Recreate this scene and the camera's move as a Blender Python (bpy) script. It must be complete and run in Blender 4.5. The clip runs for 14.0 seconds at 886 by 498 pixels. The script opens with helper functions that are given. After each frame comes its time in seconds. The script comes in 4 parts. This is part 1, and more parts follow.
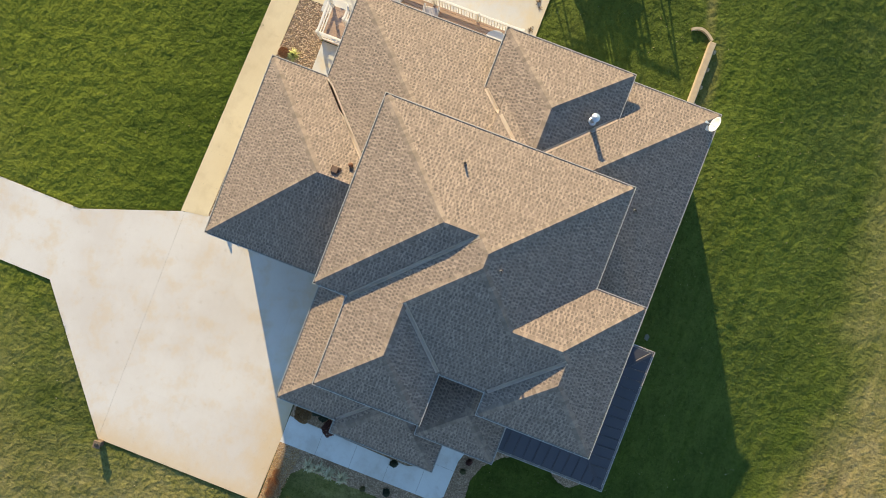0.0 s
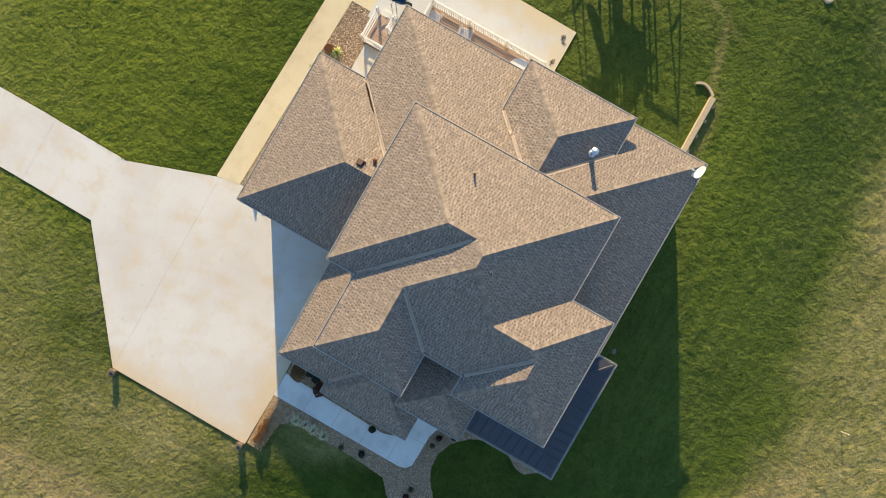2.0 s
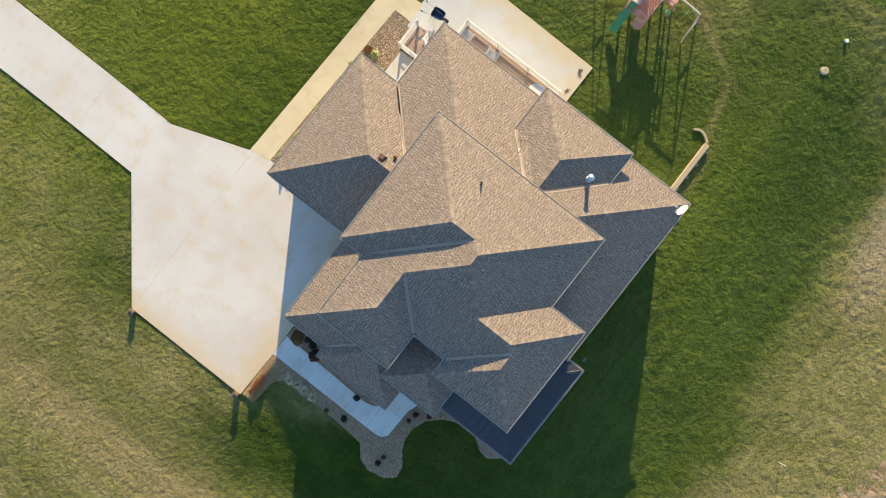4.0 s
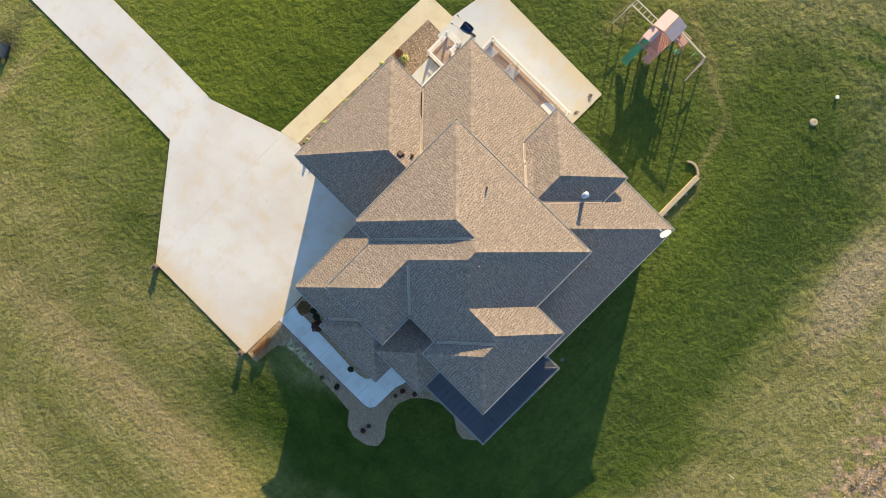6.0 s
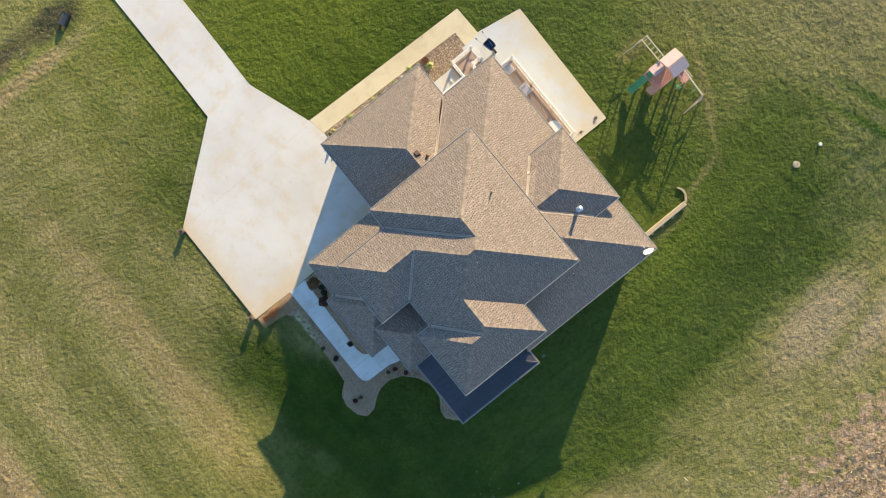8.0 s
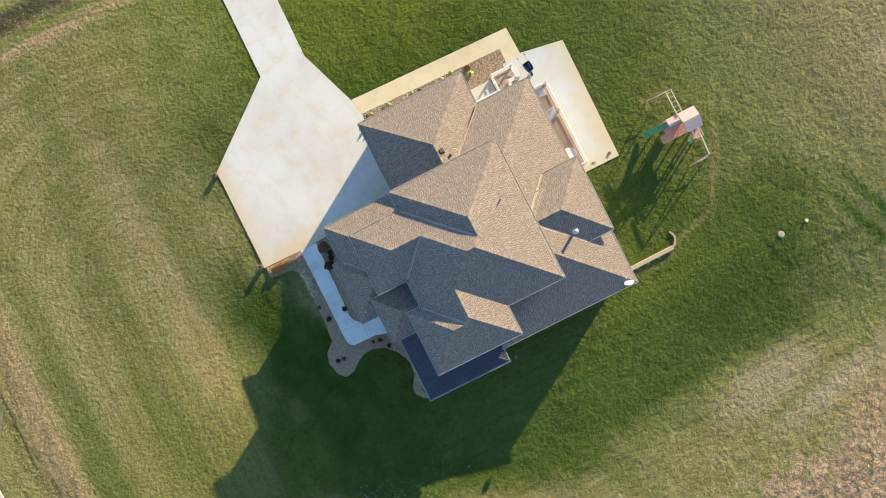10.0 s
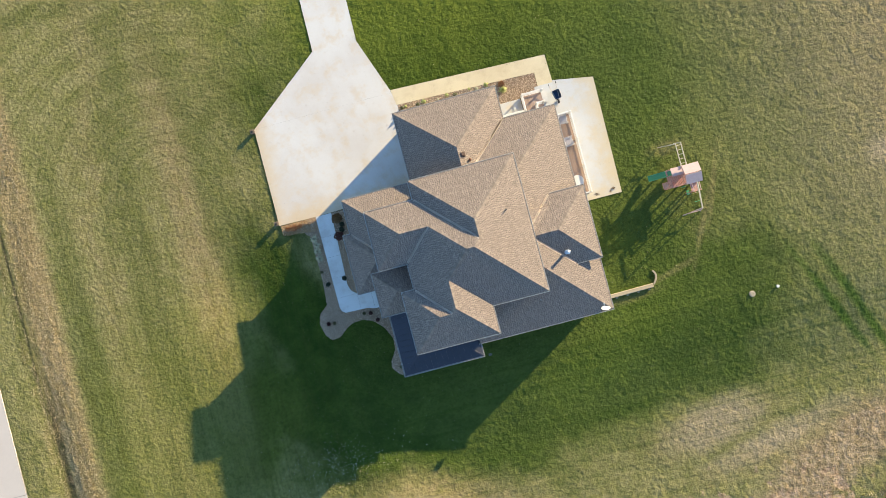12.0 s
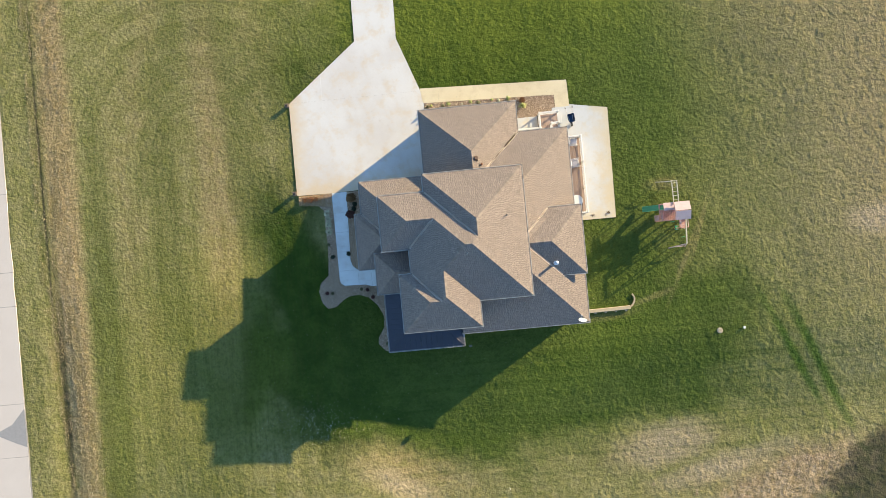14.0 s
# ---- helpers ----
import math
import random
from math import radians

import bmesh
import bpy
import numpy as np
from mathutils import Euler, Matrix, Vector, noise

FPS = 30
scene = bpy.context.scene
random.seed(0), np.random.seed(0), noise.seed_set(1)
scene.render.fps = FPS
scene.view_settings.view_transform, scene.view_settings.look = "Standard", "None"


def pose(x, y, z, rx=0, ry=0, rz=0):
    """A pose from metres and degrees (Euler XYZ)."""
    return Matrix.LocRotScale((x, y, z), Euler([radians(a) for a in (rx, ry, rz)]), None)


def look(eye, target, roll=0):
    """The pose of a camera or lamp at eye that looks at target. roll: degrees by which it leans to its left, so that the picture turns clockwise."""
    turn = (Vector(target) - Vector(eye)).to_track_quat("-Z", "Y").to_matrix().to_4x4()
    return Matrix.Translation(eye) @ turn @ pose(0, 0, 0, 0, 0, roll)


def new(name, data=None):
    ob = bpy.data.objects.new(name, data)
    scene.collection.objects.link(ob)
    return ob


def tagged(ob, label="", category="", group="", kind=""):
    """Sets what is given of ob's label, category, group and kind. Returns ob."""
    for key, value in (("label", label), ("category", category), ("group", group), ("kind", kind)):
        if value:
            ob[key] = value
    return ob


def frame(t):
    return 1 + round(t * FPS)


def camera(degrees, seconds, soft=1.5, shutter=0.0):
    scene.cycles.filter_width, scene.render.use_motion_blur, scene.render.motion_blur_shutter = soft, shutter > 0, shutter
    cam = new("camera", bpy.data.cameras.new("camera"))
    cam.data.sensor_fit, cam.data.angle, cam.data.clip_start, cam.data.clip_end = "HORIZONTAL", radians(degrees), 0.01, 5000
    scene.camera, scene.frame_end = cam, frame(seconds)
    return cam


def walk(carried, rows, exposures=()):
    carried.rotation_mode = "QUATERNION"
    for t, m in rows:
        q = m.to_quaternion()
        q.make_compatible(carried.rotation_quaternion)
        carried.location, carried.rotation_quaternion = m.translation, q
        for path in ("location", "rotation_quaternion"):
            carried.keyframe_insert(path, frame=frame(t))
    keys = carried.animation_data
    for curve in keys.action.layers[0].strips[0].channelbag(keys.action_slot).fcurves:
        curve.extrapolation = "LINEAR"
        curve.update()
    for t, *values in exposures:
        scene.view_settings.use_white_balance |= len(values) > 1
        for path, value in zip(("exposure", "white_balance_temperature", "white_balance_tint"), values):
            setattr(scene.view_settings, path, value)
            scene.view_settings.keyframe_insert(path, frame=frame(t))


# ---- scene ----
cam = camera(64.3, 14.0, soft=0.6)
PATH = [
    (0, pose(1.271, 1.933, 32.067, 0.384, 1.151, -68.941)),
    (1.5, pose(1.412, 1.904, 34.72, 0.059, 1.28, -62.512)),
    (3, pose(1.22, 1.606, 37.378, 0.495, 1.438, -56.099)),
    (5.3, pose(1.339, 1.517, 41.455, 0.123, 1.662, -47.303)),
    (6.5, pose(1.238, 1.258, 43.577, 0.294, 1.776, -43.845)),
    (7.5, pose(1.274, 1.288, 45.559, 0.014, 1.786, -41.118)),
    (10.3, pose(1.219, 0.84, 51.235, 0.228, 2.125, -24.901)),
    (11, pose(1.107, 0.929, 52.679, 0.129, 1.961, -20.758)),
    (12.5, pose(0.833, 0.516, 55.826, 0.417, 1.67, -12.111)),
    (14, pose(0.992, -0.027, 58.969, 0.697, 1.742, -5.355)),
]
walk(cam, PATH, [(0, 1.03, 6850, 8), (3, 1.06, 6750, 8), (6.5, 1.12, 6600, 8), (8.2, 1.15, 6500, 7.5), (10.5, 1.20, 6350, 7.5), (14, 1.22, 6300, 7.5)])

# ---- world, sun, exposure ----
SUN_EL, SUN_AZ = radians(15.6), math.atan2(0.85, 0.527)
world = bpy.data.worlds.new("sky")
scene.world = world
world.use_nodes = True
wn = world.node_tree
sky = wn.nodes.new("ShaderNodeTexSky")
sky.sky_type, sky.sun_disc = "NISHITA", False
sky.sun_elevation, sky.sun_rotation = SUN_EL, SUN_AZ
sky.air_density, sky.dust_density, sky.ozone_density = 1.0, 0.0, 2.6
wn.links.new(sky.outputs[0], wn.nodes["Background"].inputs[0])
wn.nodes["Background"].inputs[1].default_value = 0.13
sun = new("sun", bpy.data.lights.new("sun", "SUN"))
sun.data.energy, sun.data.angle, sun.data.color = 5.0, radians(0.6), (1.0, 0.77, 0.45)
sun.matrix_world = look((0, 0, 60), (-0.85 * 60, -0.527 * 60, 60 - 60 * 0.280))


# ---- materials ----
class Nodes:
    """A short way to write node materials."""

    def __init__(self, name, rough=0.85, metal=0.0, coords="Object"):
        self.mat = bpy.data.materials.new(name)
        self.mat.use_nodes = True
        self.t = self.mat.node_tree
        self.bsdf = self.t.nodes["Principled BSDF"]
        self.bsdf.inputs["Roughness"].default_value = rough
        self.bsdf.inputs["Metallic"].default_value = metal
        self.co = self.t.nodes.new("ShaderNodeTexCoord").outputs[coords]

    def set(self, socket, value):
        if isinstance(value, bpy.types.NodeSocket):
            self.t.links.new(value, socket)
        elif isinstance(value, (tuple, list)) and len(value) == 3 and socket.type == "RGBA":
            socket.default_value = (*value, 1)
        else:
            socket.default_value = value

    def noise(self, scale, detail=3.0, rough=0.55, vec=None, stretch=None, color=False):
        n = self.t.nodes.new("ShaderNodeTexNoise")
        v = vec or self.co
        if stretch:
            m = self.t.nodes.new("ShaderNodeMapping")
            m.inputs["Scale"].default_value = stretch
            self.t.links.new(v, m.inputs[0])
            v = m.outputs[0]
        self.t.links.new(v, n.inputs["Vector"])
        n.inputs["Scale"].default_value, n.inputs["Detail"].default_value = scale, detail
        n.inputs["Roughness"].default_value = rough
        return n.outputs["Color" if color else "Fac"]

    def voronoi(self, scale, feature="F1", out="Distance", vec=None):
        n = self.t.nodes.new("ShaderNodeTexVoronoi")
        n.feature = feature
        self.t.links.new(vec or self.co, n.inputs["Vector"])
        n.inputs["Scale"].default_value = scale
        return n.outputs[out]

    def ramp(self, fac, lo, hi, a=0.0, b=1.0):
        n = self.t.nodes.new("ShaderNodeMapRange")
        n.interpolation_type = "SMOOTHSTEP"
        self.set(n.inputs[0], fac)
        for i, v in enumerate((lo, hi, a, b)):
            n.inputs[1 + i].default_value = v
        return n.outputs[0]

    def math(self, op, a, b=0.0):
        n = self.t.nodes.new("ShaderNodeMath")
        n.operation = op
        self.set(n.inputs[0], a)
        self.set(n.inputs[1], b)
        return n.outputs[0]

    def mix(self, fac, a, b, mode="MIX"):
        n = self.t.nodes.new("ShaderNodeMix")
        n.data_type, n.blend_type = "RGBA", mode
        self.set(n.inputs[0], fac)
        self.set(n.inputs[6], a)
        self.set(n.inputs[7], b)
        return n.outputs[2]

    def blob(self, cx, cy, rx, ry, warp=None, soft=0.5, turn=0.0):
        """1 inside an ellipse of the plan, 0 outside it, with a frayed edge."""
        m = self.t.nodes.new("ShaderNodeMapping")
        m.vector_type = "TEXTURE"
        m.inputs["Location"].default_value = (cx, cy, 0)
        m.inputs["Rotation"].default_value = (0, 0, radians(turn))
        m.inputs["Scale"].default_value = (rx, ry, 1000)
        self.t.links.new(self.co, m.inputs[0])
        n = self.t.nodes.new("ShaderNodeVectorMath")
        n.operation = "LENGTH"
        self.t.links.new(m.outputs[0], n.inputs[0])
        d = n.outputs["Value"]
        if warp is not None:
            d = self.math("ADD", d, self.math("MULTIPLY", self.math("SUBTRACT", warp, 0.5), 1.1))
        return self.ramp(d, 1.0 - soft, 1.0 + soft, 1.0, 0.0)

    def done(self, color, bump=None, strength=0.3, distance=0.02, rough=None):
        self.set(self.bsdf.inputs["Base Color"], color)
        if bump is not None:
            b = self.t.nodes.new("ShaderNodeBump")
            b.inputs["Strength"].default_value, b.inputs["Distance"].default_value = strength, distance
            self.set(b.inputs["Height"], bump)
            self.t.links.new(b.outputs[0], self.bsdf.inputs["Normal"])
        if rough is not None:
            self.set(self.bsdf.inputs["Roughness"], rough)
        return self.mat

    def island(self):
        return self.t.nodes.new("ShaderNodeNewGeometry").outputs["Random Per Island"]

    def object_random(self):
        return self.t.nodes.new("ShaderNodeObjectInfo").outputs["Random"]


def plain(name, color, rough=0.6, metal=0.0, vary=0.15, scale=3.0):
    n = Nodes(name, rough, metal)
    dark = tuple(c * (1 - vary) for c in color)
    f = n.noise(scale, 4)
    return n.done(n.mix(f, dark, color), n.noise(scale * 12, 2), 0.15, 0.004)


def shingle_material(name, source, lo, hi):
    """Laminated shingle: each tab takes a tone between two granule blends."""
    n = Nodes(name, 0.92)
    r = n.island() if source == "island" else n.object_random()
    tone = n.mix(r, lo, hi)
    grain = n.noise(140, 2, 0.7)
    tone = n.mix(n.ramp(grain, 0.3, 0.7, 0.0, 0.35), tone, tuple(c * 0.7 for c in lo))
    weather = n.noise(0.35, 4)
    tone = n.mix(n.ramp(weather, 0.35, 0.7, 0.0, 0.25), tone, (0.27, 0.215, 0.178))
    blotch = n.noise(6.0, 2, 0.5)
    tone = n.mix(n.ramp(blotch, 0.44, 0.62, 0.0, 0.42), tone, tuple(c * 0.66 for c in lo))
    streak = n.noise(1.3, 4, 0.6)
    tone = n.mix(n.ramp(streak, 0.55, 0.8, 0.0, 0.2), tone, (0.16, 0.135, 0.12))
    return n.done(tone, grain, 0.5, 0.003)


def concrete_material(name, base, stain, edge, middle=None):
    n = Nodes(name, 0.85)
    c = n.mix(n.ramp(n.noise(0.22, 5, 0.6), 0.35, 0.68), base, stain)
    w = n.noise(0.9, 6, 0.65)
    c = n.mix(n.ramp(w, 0.47, 0.68, 0, 0.45), c, edge)
    if middle:
        # earth and rust washed in from the lawn along the rim
        rim = 0.0
        sep = n.t.nodes.new("ShaderNodeSeparateXYZ")
        n.t.links.new(n.co, sep.inputs[0])
        rag = n.math("MULTIPLY", n.math("SUBTRACT", n.noise(0.7, 5, 0.7), 0.5), 2.6)
        for axis, sign, d in middle:
            dist = n.math("ADD", n.math("MULTIPLY", n.math("SUBTRACT", sep.outputs[axis], d), sign), rag)
            rim = n.math("MAXIMUM", rim, n.ramp(dist, -0.1, 1.7, 1.0, 0.0))
        c = n.mix(n.math("MULTIPLY", rim, 0.85), c, edge)
    c = n.mix(n.ramp(n.noise(60, 3, 0.7), 0.35, 0.75, 0, 0.22), c, tuple(v * 0.6 for v in base))
    c = n.mix(n.ramp(n.noise(3.5, 4, 0.6), 0.60, 0.75, 0, 0.18), c, tuple(v * 0.55 for v in edge))
    c = n.mix(n.ramp(n.object_random(), 0, 1, 0.0, 0.10), c, stain)
    return n.done(c, n.noise(90, 3, 0.7), 0.25, 0.003)


TAN, BROWN = ((0.262, 0.212, 0.180), (0.400, 0.324, 0.272)), ((0.148, 0.126, 0.114), (0.255, 0.208, 0.178))
SHINGLE = [shingle_material("tan_shingle", "island", *TAN), shingle_material("brown_shingle", "island", *BROWN)]
SHINGLE_PIECE = [shingle_material("tan_shingle_piece", "object", *TAN), shingle_material("brown_shingle_piece", "object", *BROWN)]
UNDER = plain("shingle_underlay", (0.21, 0.165, 0.13), 0.95)
VALLEY = plain("valley_shingle", (0.70, 0.60, 0.51), 0.8, 0.0, 0.2, 6)
GUTTER = plain("gutter_metal", (0.55, 0.53, 0.49), 0.45, 0.2, 0.2)
# darker copy for the channel's inside: the shade there is put into the colour
GUTTER_SHADE = plain("gutter_inside_shade", (0.30, 0.28, 0.255), 0.8)
SIDING = plain("wall_siding", (0.40, 0.38, 0.35), 0.7)
CONCRETE = concrete_material("drive_concrete", (0.71, 0.695, 0.66), (0.63, 0.595, 0.55), (0.64, 0.50, 0.31), ((0, 1, -12.55), (1, 1, 6.45)))
CONCRETE_W = concrete_material("walk_concrete", (0.73, 0.635, 0.43), (0.66, 0.56, 0.37), (0.55, 0.45, 0.28))
CONCRETE_F = concrete_material("front_walk_concrete", (0.82, 0.84, 0.82), (0.68, 0.68, 0.65), (0.54, 0.49, 0.42))
CONCRETE_P = concrete_material("patio_concrete", (0.62, 0.63, 0.625), (0.56, 0.57, 0.565), (0.64, 0.52, 0.31), ((0, -1, 13.92), (1, 1, 2.1)))
JOINT = plain("concrete_joint", (0.34, 0.31, 0.27), 0.95)
WHITE = plain("white_vinyl", (0.80, 0.78, 0.74), 0.45, 0, 0.08)
METAL_ROOF = plain("dark_standing_seam_metal", (0.072, 0.078, 0.10), 0.4, 0.55, 0.25, 1.2)


def grass_nodes(name, blades=False):
    n = Nodes(name, 1.0, coords="Object")
    n.bsdf.inputs["Specular IOR Level"].default_value = 0.03
    w = n.noise(0.16, 4, 0.6)
    fray = n.noise(0.6, 4, 0.65)
    lush = n.mix(n.ramp(n.noise(0.5, 5, 0.65), 0.3, 0.7), (0.041, 0.084, 0.014), (0.100, 0.153, 0.025))
    olive = n.mix(n.ramp(n.noise(0.8, 5, 0.65), 0.3, 0.7), (0.33, 0.312, 0.108), (0.45, 0.397, 0.175))
    tan = n.mix(n.ramp(n.noise(1.2, 5, 0.65), 0.3, 0.7), (0.50, 0.365, 0.175), (0.64, 0.475, 0.265))
    soil = n.mix(n.ramp(n.noise(2.5, 5, 0.7), 0.35, 0.65), (0.42, 0.28, 0.17), (0.80, 0.57, 0.38))
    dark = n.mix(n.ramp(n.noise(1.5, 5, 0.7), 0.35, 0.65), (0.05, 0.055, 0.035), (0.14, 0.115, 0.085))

    def over(c, masks, other, top=1.0):
        m = masks[0]
        for k in masks[1:]:
            m = n.math("MAXIMUM", m, k)
        return n.mix(n.math("MULTIPLY", m, top), c, other)

    # kept lawn round the house, rougher meadow beyond
    lawn = n.math("MAXIMUM", n.blob(5, 12, 18, 17, w, 0.35), n.blob(3.0, -7, 22.5, 10, w, 0.2))
    lawn = n.math("MAXIMUM", lawn, n.blob(-13.2, -0.5, 3.2, 7.0, w, 0.4, 12))
    lawn = n.math("MAXIMUM", lawn, n.math("MULTIPLY", n.blob(-29.6, -7, 1.3, 18, w, 0.6), 0.55))
    c = n.mix(lawn, olive, lush)
    c = over(c, [n.blob(-19.4, 7, 1.4, 15, w, 0.7), n.math("MULTIPLY", n.math("MULTIPLY", n.blob(-20.4, 6, 7.9, 21.8, w, 0.14), n.math("SUBTRACT", 1.0, n.blob(-20.4, 6, 6.1, 20, w, 0.14))), n.math("MULTIPLY", n.math("MAXIMUM", n.blob(-29, 6, 7, 40, None, 0.3), n.blob(-20, 25, 12, 7, None, 0.4)), 0.55)),
                 n.blob(15.8, -17.2, 5.2, 1.6, w, 0.7, 6), n.blob(38, 10, 6.5, 16, w, 0.8), n.blob(-5, -17.5, 5, 1.6, w, 0.9, -20),
                 n.blob(24.5, -19.6, 8, 1.4, w, 0.7, 8), n.blob(30, 24, 9, 9, w, 0.8)], tan, n.ramp(n.noise(1.5, 5, 0.7), 0.38, 0.62, 0.35, 0.75))
    c = over(c, [n.blob(15, -9, 22, 9, w, 0.5), n.blob(20, 8, 11, 22, w, 0.6)], n.mix(fray, (0.145, 0.195, 0.045), (0.25, 0.28, 0.08)), 0.5)
    # sunlit lawn along the house's shadow edge, its extra brightness painted as yellow-green
    c = over(c, [n.blob(10, -9.3, 7, 2.4, w, 0.5, 28)], (0.19, 0.25, 0.04), 0.5)
    c = over(c, [n.blob(37, 12, 12, 26, w, 0.6)], n.mix(fray, (0.22, 0.19, 0.10), (0.40, 0.325, 0.215)), 0.5)
    c = over(c, [n.blob(-23, -9, 7.5, 11, w, 0.5)], (0.29, 0.30, 0.06), 0.5)
    # sunny yellow-green of the north lawn
    c = over(c, [n.blob(3, 25, 17, 9, w, 0.5)], (0.250, 0.292, 0.045), 0.62)
    # greener patches between the bands
    c = over(c, [n.math("MULTIPLY", n.blob(-20.4, 6, 5.0, 19, w, 0.2), n.math("SUBTRACT", 1.0, n.blob(-20.4, 6, 2.2, 16.5, w, 0.3))), n.blob(-11.5, 19, 1.5, 5, w, 0.8), n.blob(18.5, -6, 6.6, 9, None, 0.12), n.blob(-26.5, 27.8, 7, 0.7, w, 0.5)], lush, 0.26)
    c = over(c, [n.blob(-16.5, 29.9, 7, 0.4, fray, 0.6, -1)], (0.33, 0.35, 0.08), 0.6)
    # the rough strip of the ditch beside the road
    c = over(c, [n.blob(-32.6, 6, 1.3, 34, fray, 0.45), n.blob(-17.5, 28.9, 8, 0.55, fray, 0.6, -1)], tan, 0.9)
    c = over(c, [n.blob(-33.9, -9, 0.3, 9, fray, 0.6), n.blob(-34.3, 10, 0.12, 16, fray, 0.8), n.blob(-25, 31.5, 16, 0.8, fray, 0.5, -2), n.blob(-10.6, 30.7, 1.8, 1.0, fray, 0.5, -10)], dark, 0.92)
    c = over(c, [n.blob(16.5, -17.2, 3.6, 1.5, fray, 0.6, 12), n.blob(21, -19.3, 5, 0.9, fray, 0.7, 14), n.blob(-6, -18.8, 3, 1.0, fray, 0.7, -30), n.blob(35, 0, 2.0, 1.2, fray, 0.6)], (0.70, 0.54, 0.37), 0.55)
    c = over(c, [n.blob(25, -22.0, 9, 2.2, fray, 0.4, 24)], soil, 0.7)
    c = over(c, [n.blob(18, -40.2, 30, 16.2, fray, 0.06, -3)], soil, 0.95)
    c = over(c, [n.blob(35.3, -22.6, 12, 5, fray, 0.2, 44)], dark, 0.9)
    # paths worn by feet round the play set
    c = over(c, [n.blob(19.55, -1.1, 3.6, 0.24, fray, 0.7, 64), n.blob(16.3, -4.7, 2.1, 0.24, fray, 0.7, 17), n.blob(20.6, 0.6, 2.6, 0.2, fray, 0.7, 70),
                 n.blob(18.0, 4.6, 1.2, 0.5, fray, 0.6), n.blob(12.5, -5.9, 2.2, 0.35, fray, 0.7, 4)], tan, 0.26)
    # wheel ruts in the east lawn
    c = over(c, [n.blob(29.5, -11.4, 0.4, 6.0, fray, 0.7, 23), n.blob(27.6, -10.8, 0.35, 5.2, fray, 0.7, 25)], (0.065, 0.15, 0.018), 0.8)
    # mowing lanes: along the west field, round its north end, and east-west behind the house
    sep = n.t.nodes.new("ShaderNodeSeparateXYZ")
    n.t.links.new(n.co, sep.inputs[0])
    dx = n.math("ADD", sep.outputs[0], 20.4)
    dy = n.math("MAXIMUM", n.math("SUBTRACT", sep.outputs[1], 11.0), 0.0)
    r = n.math("SQRT", n.math("ADD", n.math("MULTIPLY", dx, dx), n.math("MULTIPLY", dy, dy)))
    lane = n.t.nodes.new("ShaderNodeCombineXYZ")
    n.set(lane.inputs[0], r)
    n.set(lane.inputs[1], n.math("MULTIPLY", sep.outputs[1], 0.05))
    west = n.blob(-25, 0, 15, 60, w, 0.2)
    wide = n.noise(1.3, 2, 0.5, vec=lane.outputs[0])
    fine = n.noise(4.2, 2, 0.6, vec=lane.outputs[0])
    c = n.mix(n.math("MULTIPLY", n.ramp(wide, 0.42, 0.66, 0, 0.22), west), c, (0.105, 0.125, 0.022))
    c = n.mix(n.math("MULTIPLY", n.ramp(fine, 0.45, 0.70, 0, 0.30), west), c, (0.12, 0.125, 0.03))
    cross = n.noise(1.0, 3, 0.55, stretch=(0.06, 2.2, 1))
    south = n.blob(12, -13, 26, 8, w, 0.4)
    c = n.mix(n.math("MULTIPLY", n.ramp(cross, 0.45, 0.68, 0, 0.35), south), c, (0.06, 0.11, 0.015))
    if blades:
        r = n.island()
        c = n.mix(n.ramp(r, 0.0, 0.55, 0.55, 0.0), c, (0.03, 0.06, 0.008))
        c = n.mix(n.ramp(r, 0.75, 1.0, 0.0, 0.35), c, (0.34, 0.36, 0.10))
        return n, n.mix(1.0, c, (0.72, 0.72, 0.72), "MULTIPLY"), None
    clump = n.noise(3.0, 4, 0.7)
    grain = n.noise(9.0, 4, 0.75)
    c = n.mix(n.ramp(clump, 0.42, 0.68, 0, 0.38), c, (0.045, 0.075, 0.011))
    c = n.mix(n.ramp(grain, 0.50, 0.66, 0, 0.42), c, (0.045, 0.065, 0.014))
    c = n.mix(n.ramp(n.noise(15, 3, 0.7), 0.60, 0.76, 0, 0.35), c, (0.42, 0.40, 0.17))
    c = n.mix(1.0, c, (0.75, 0.75, 0.75), "MULTIPLY")
    bump = n.math("ADD", n.noise(3.6, 3, 0.55), n.math("MULTIPLY", n.noise(8.5, 2, 0.6), 0.26))
    return n, c, bump


_g, _c, _b = grass_nodes("grass_ground")
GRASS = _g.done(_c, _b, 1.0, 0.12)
_g, _c, _b = grass_nodes("grass_blades", True)
BLADES = _g.done(_c)


# ---- building helpers ----
def mesh_of(bm, material):
    me = bpy.data.meshes.new("m")
    bm.to_mesh(me)
    bm.free()
    for m in material if isinstance(material, (list, tuple)) else [material]:
        me.materials.append(m)
    return me


def part(name, bm, material, parent=None, label=""):
    """Links a bmesh as one mesh object, under a thing or a part."""
    ob = new(name, bm if isinstance(bm, bpy.types.Mesh) else mesh_of(bm, material))
    ob.data.name = name
    ob.parent = parent
    return tagged(ob, label)


def thing(name, label, category, at=(0, 0, 0), turn=0.0, group="", kind=""):
    ob = new(name)
    ob.empty_display_size = 0.2
    ob.matrix_basis = pose(*at, 0, 0, turn)
    return tagged(ob, label, category, group, kind)


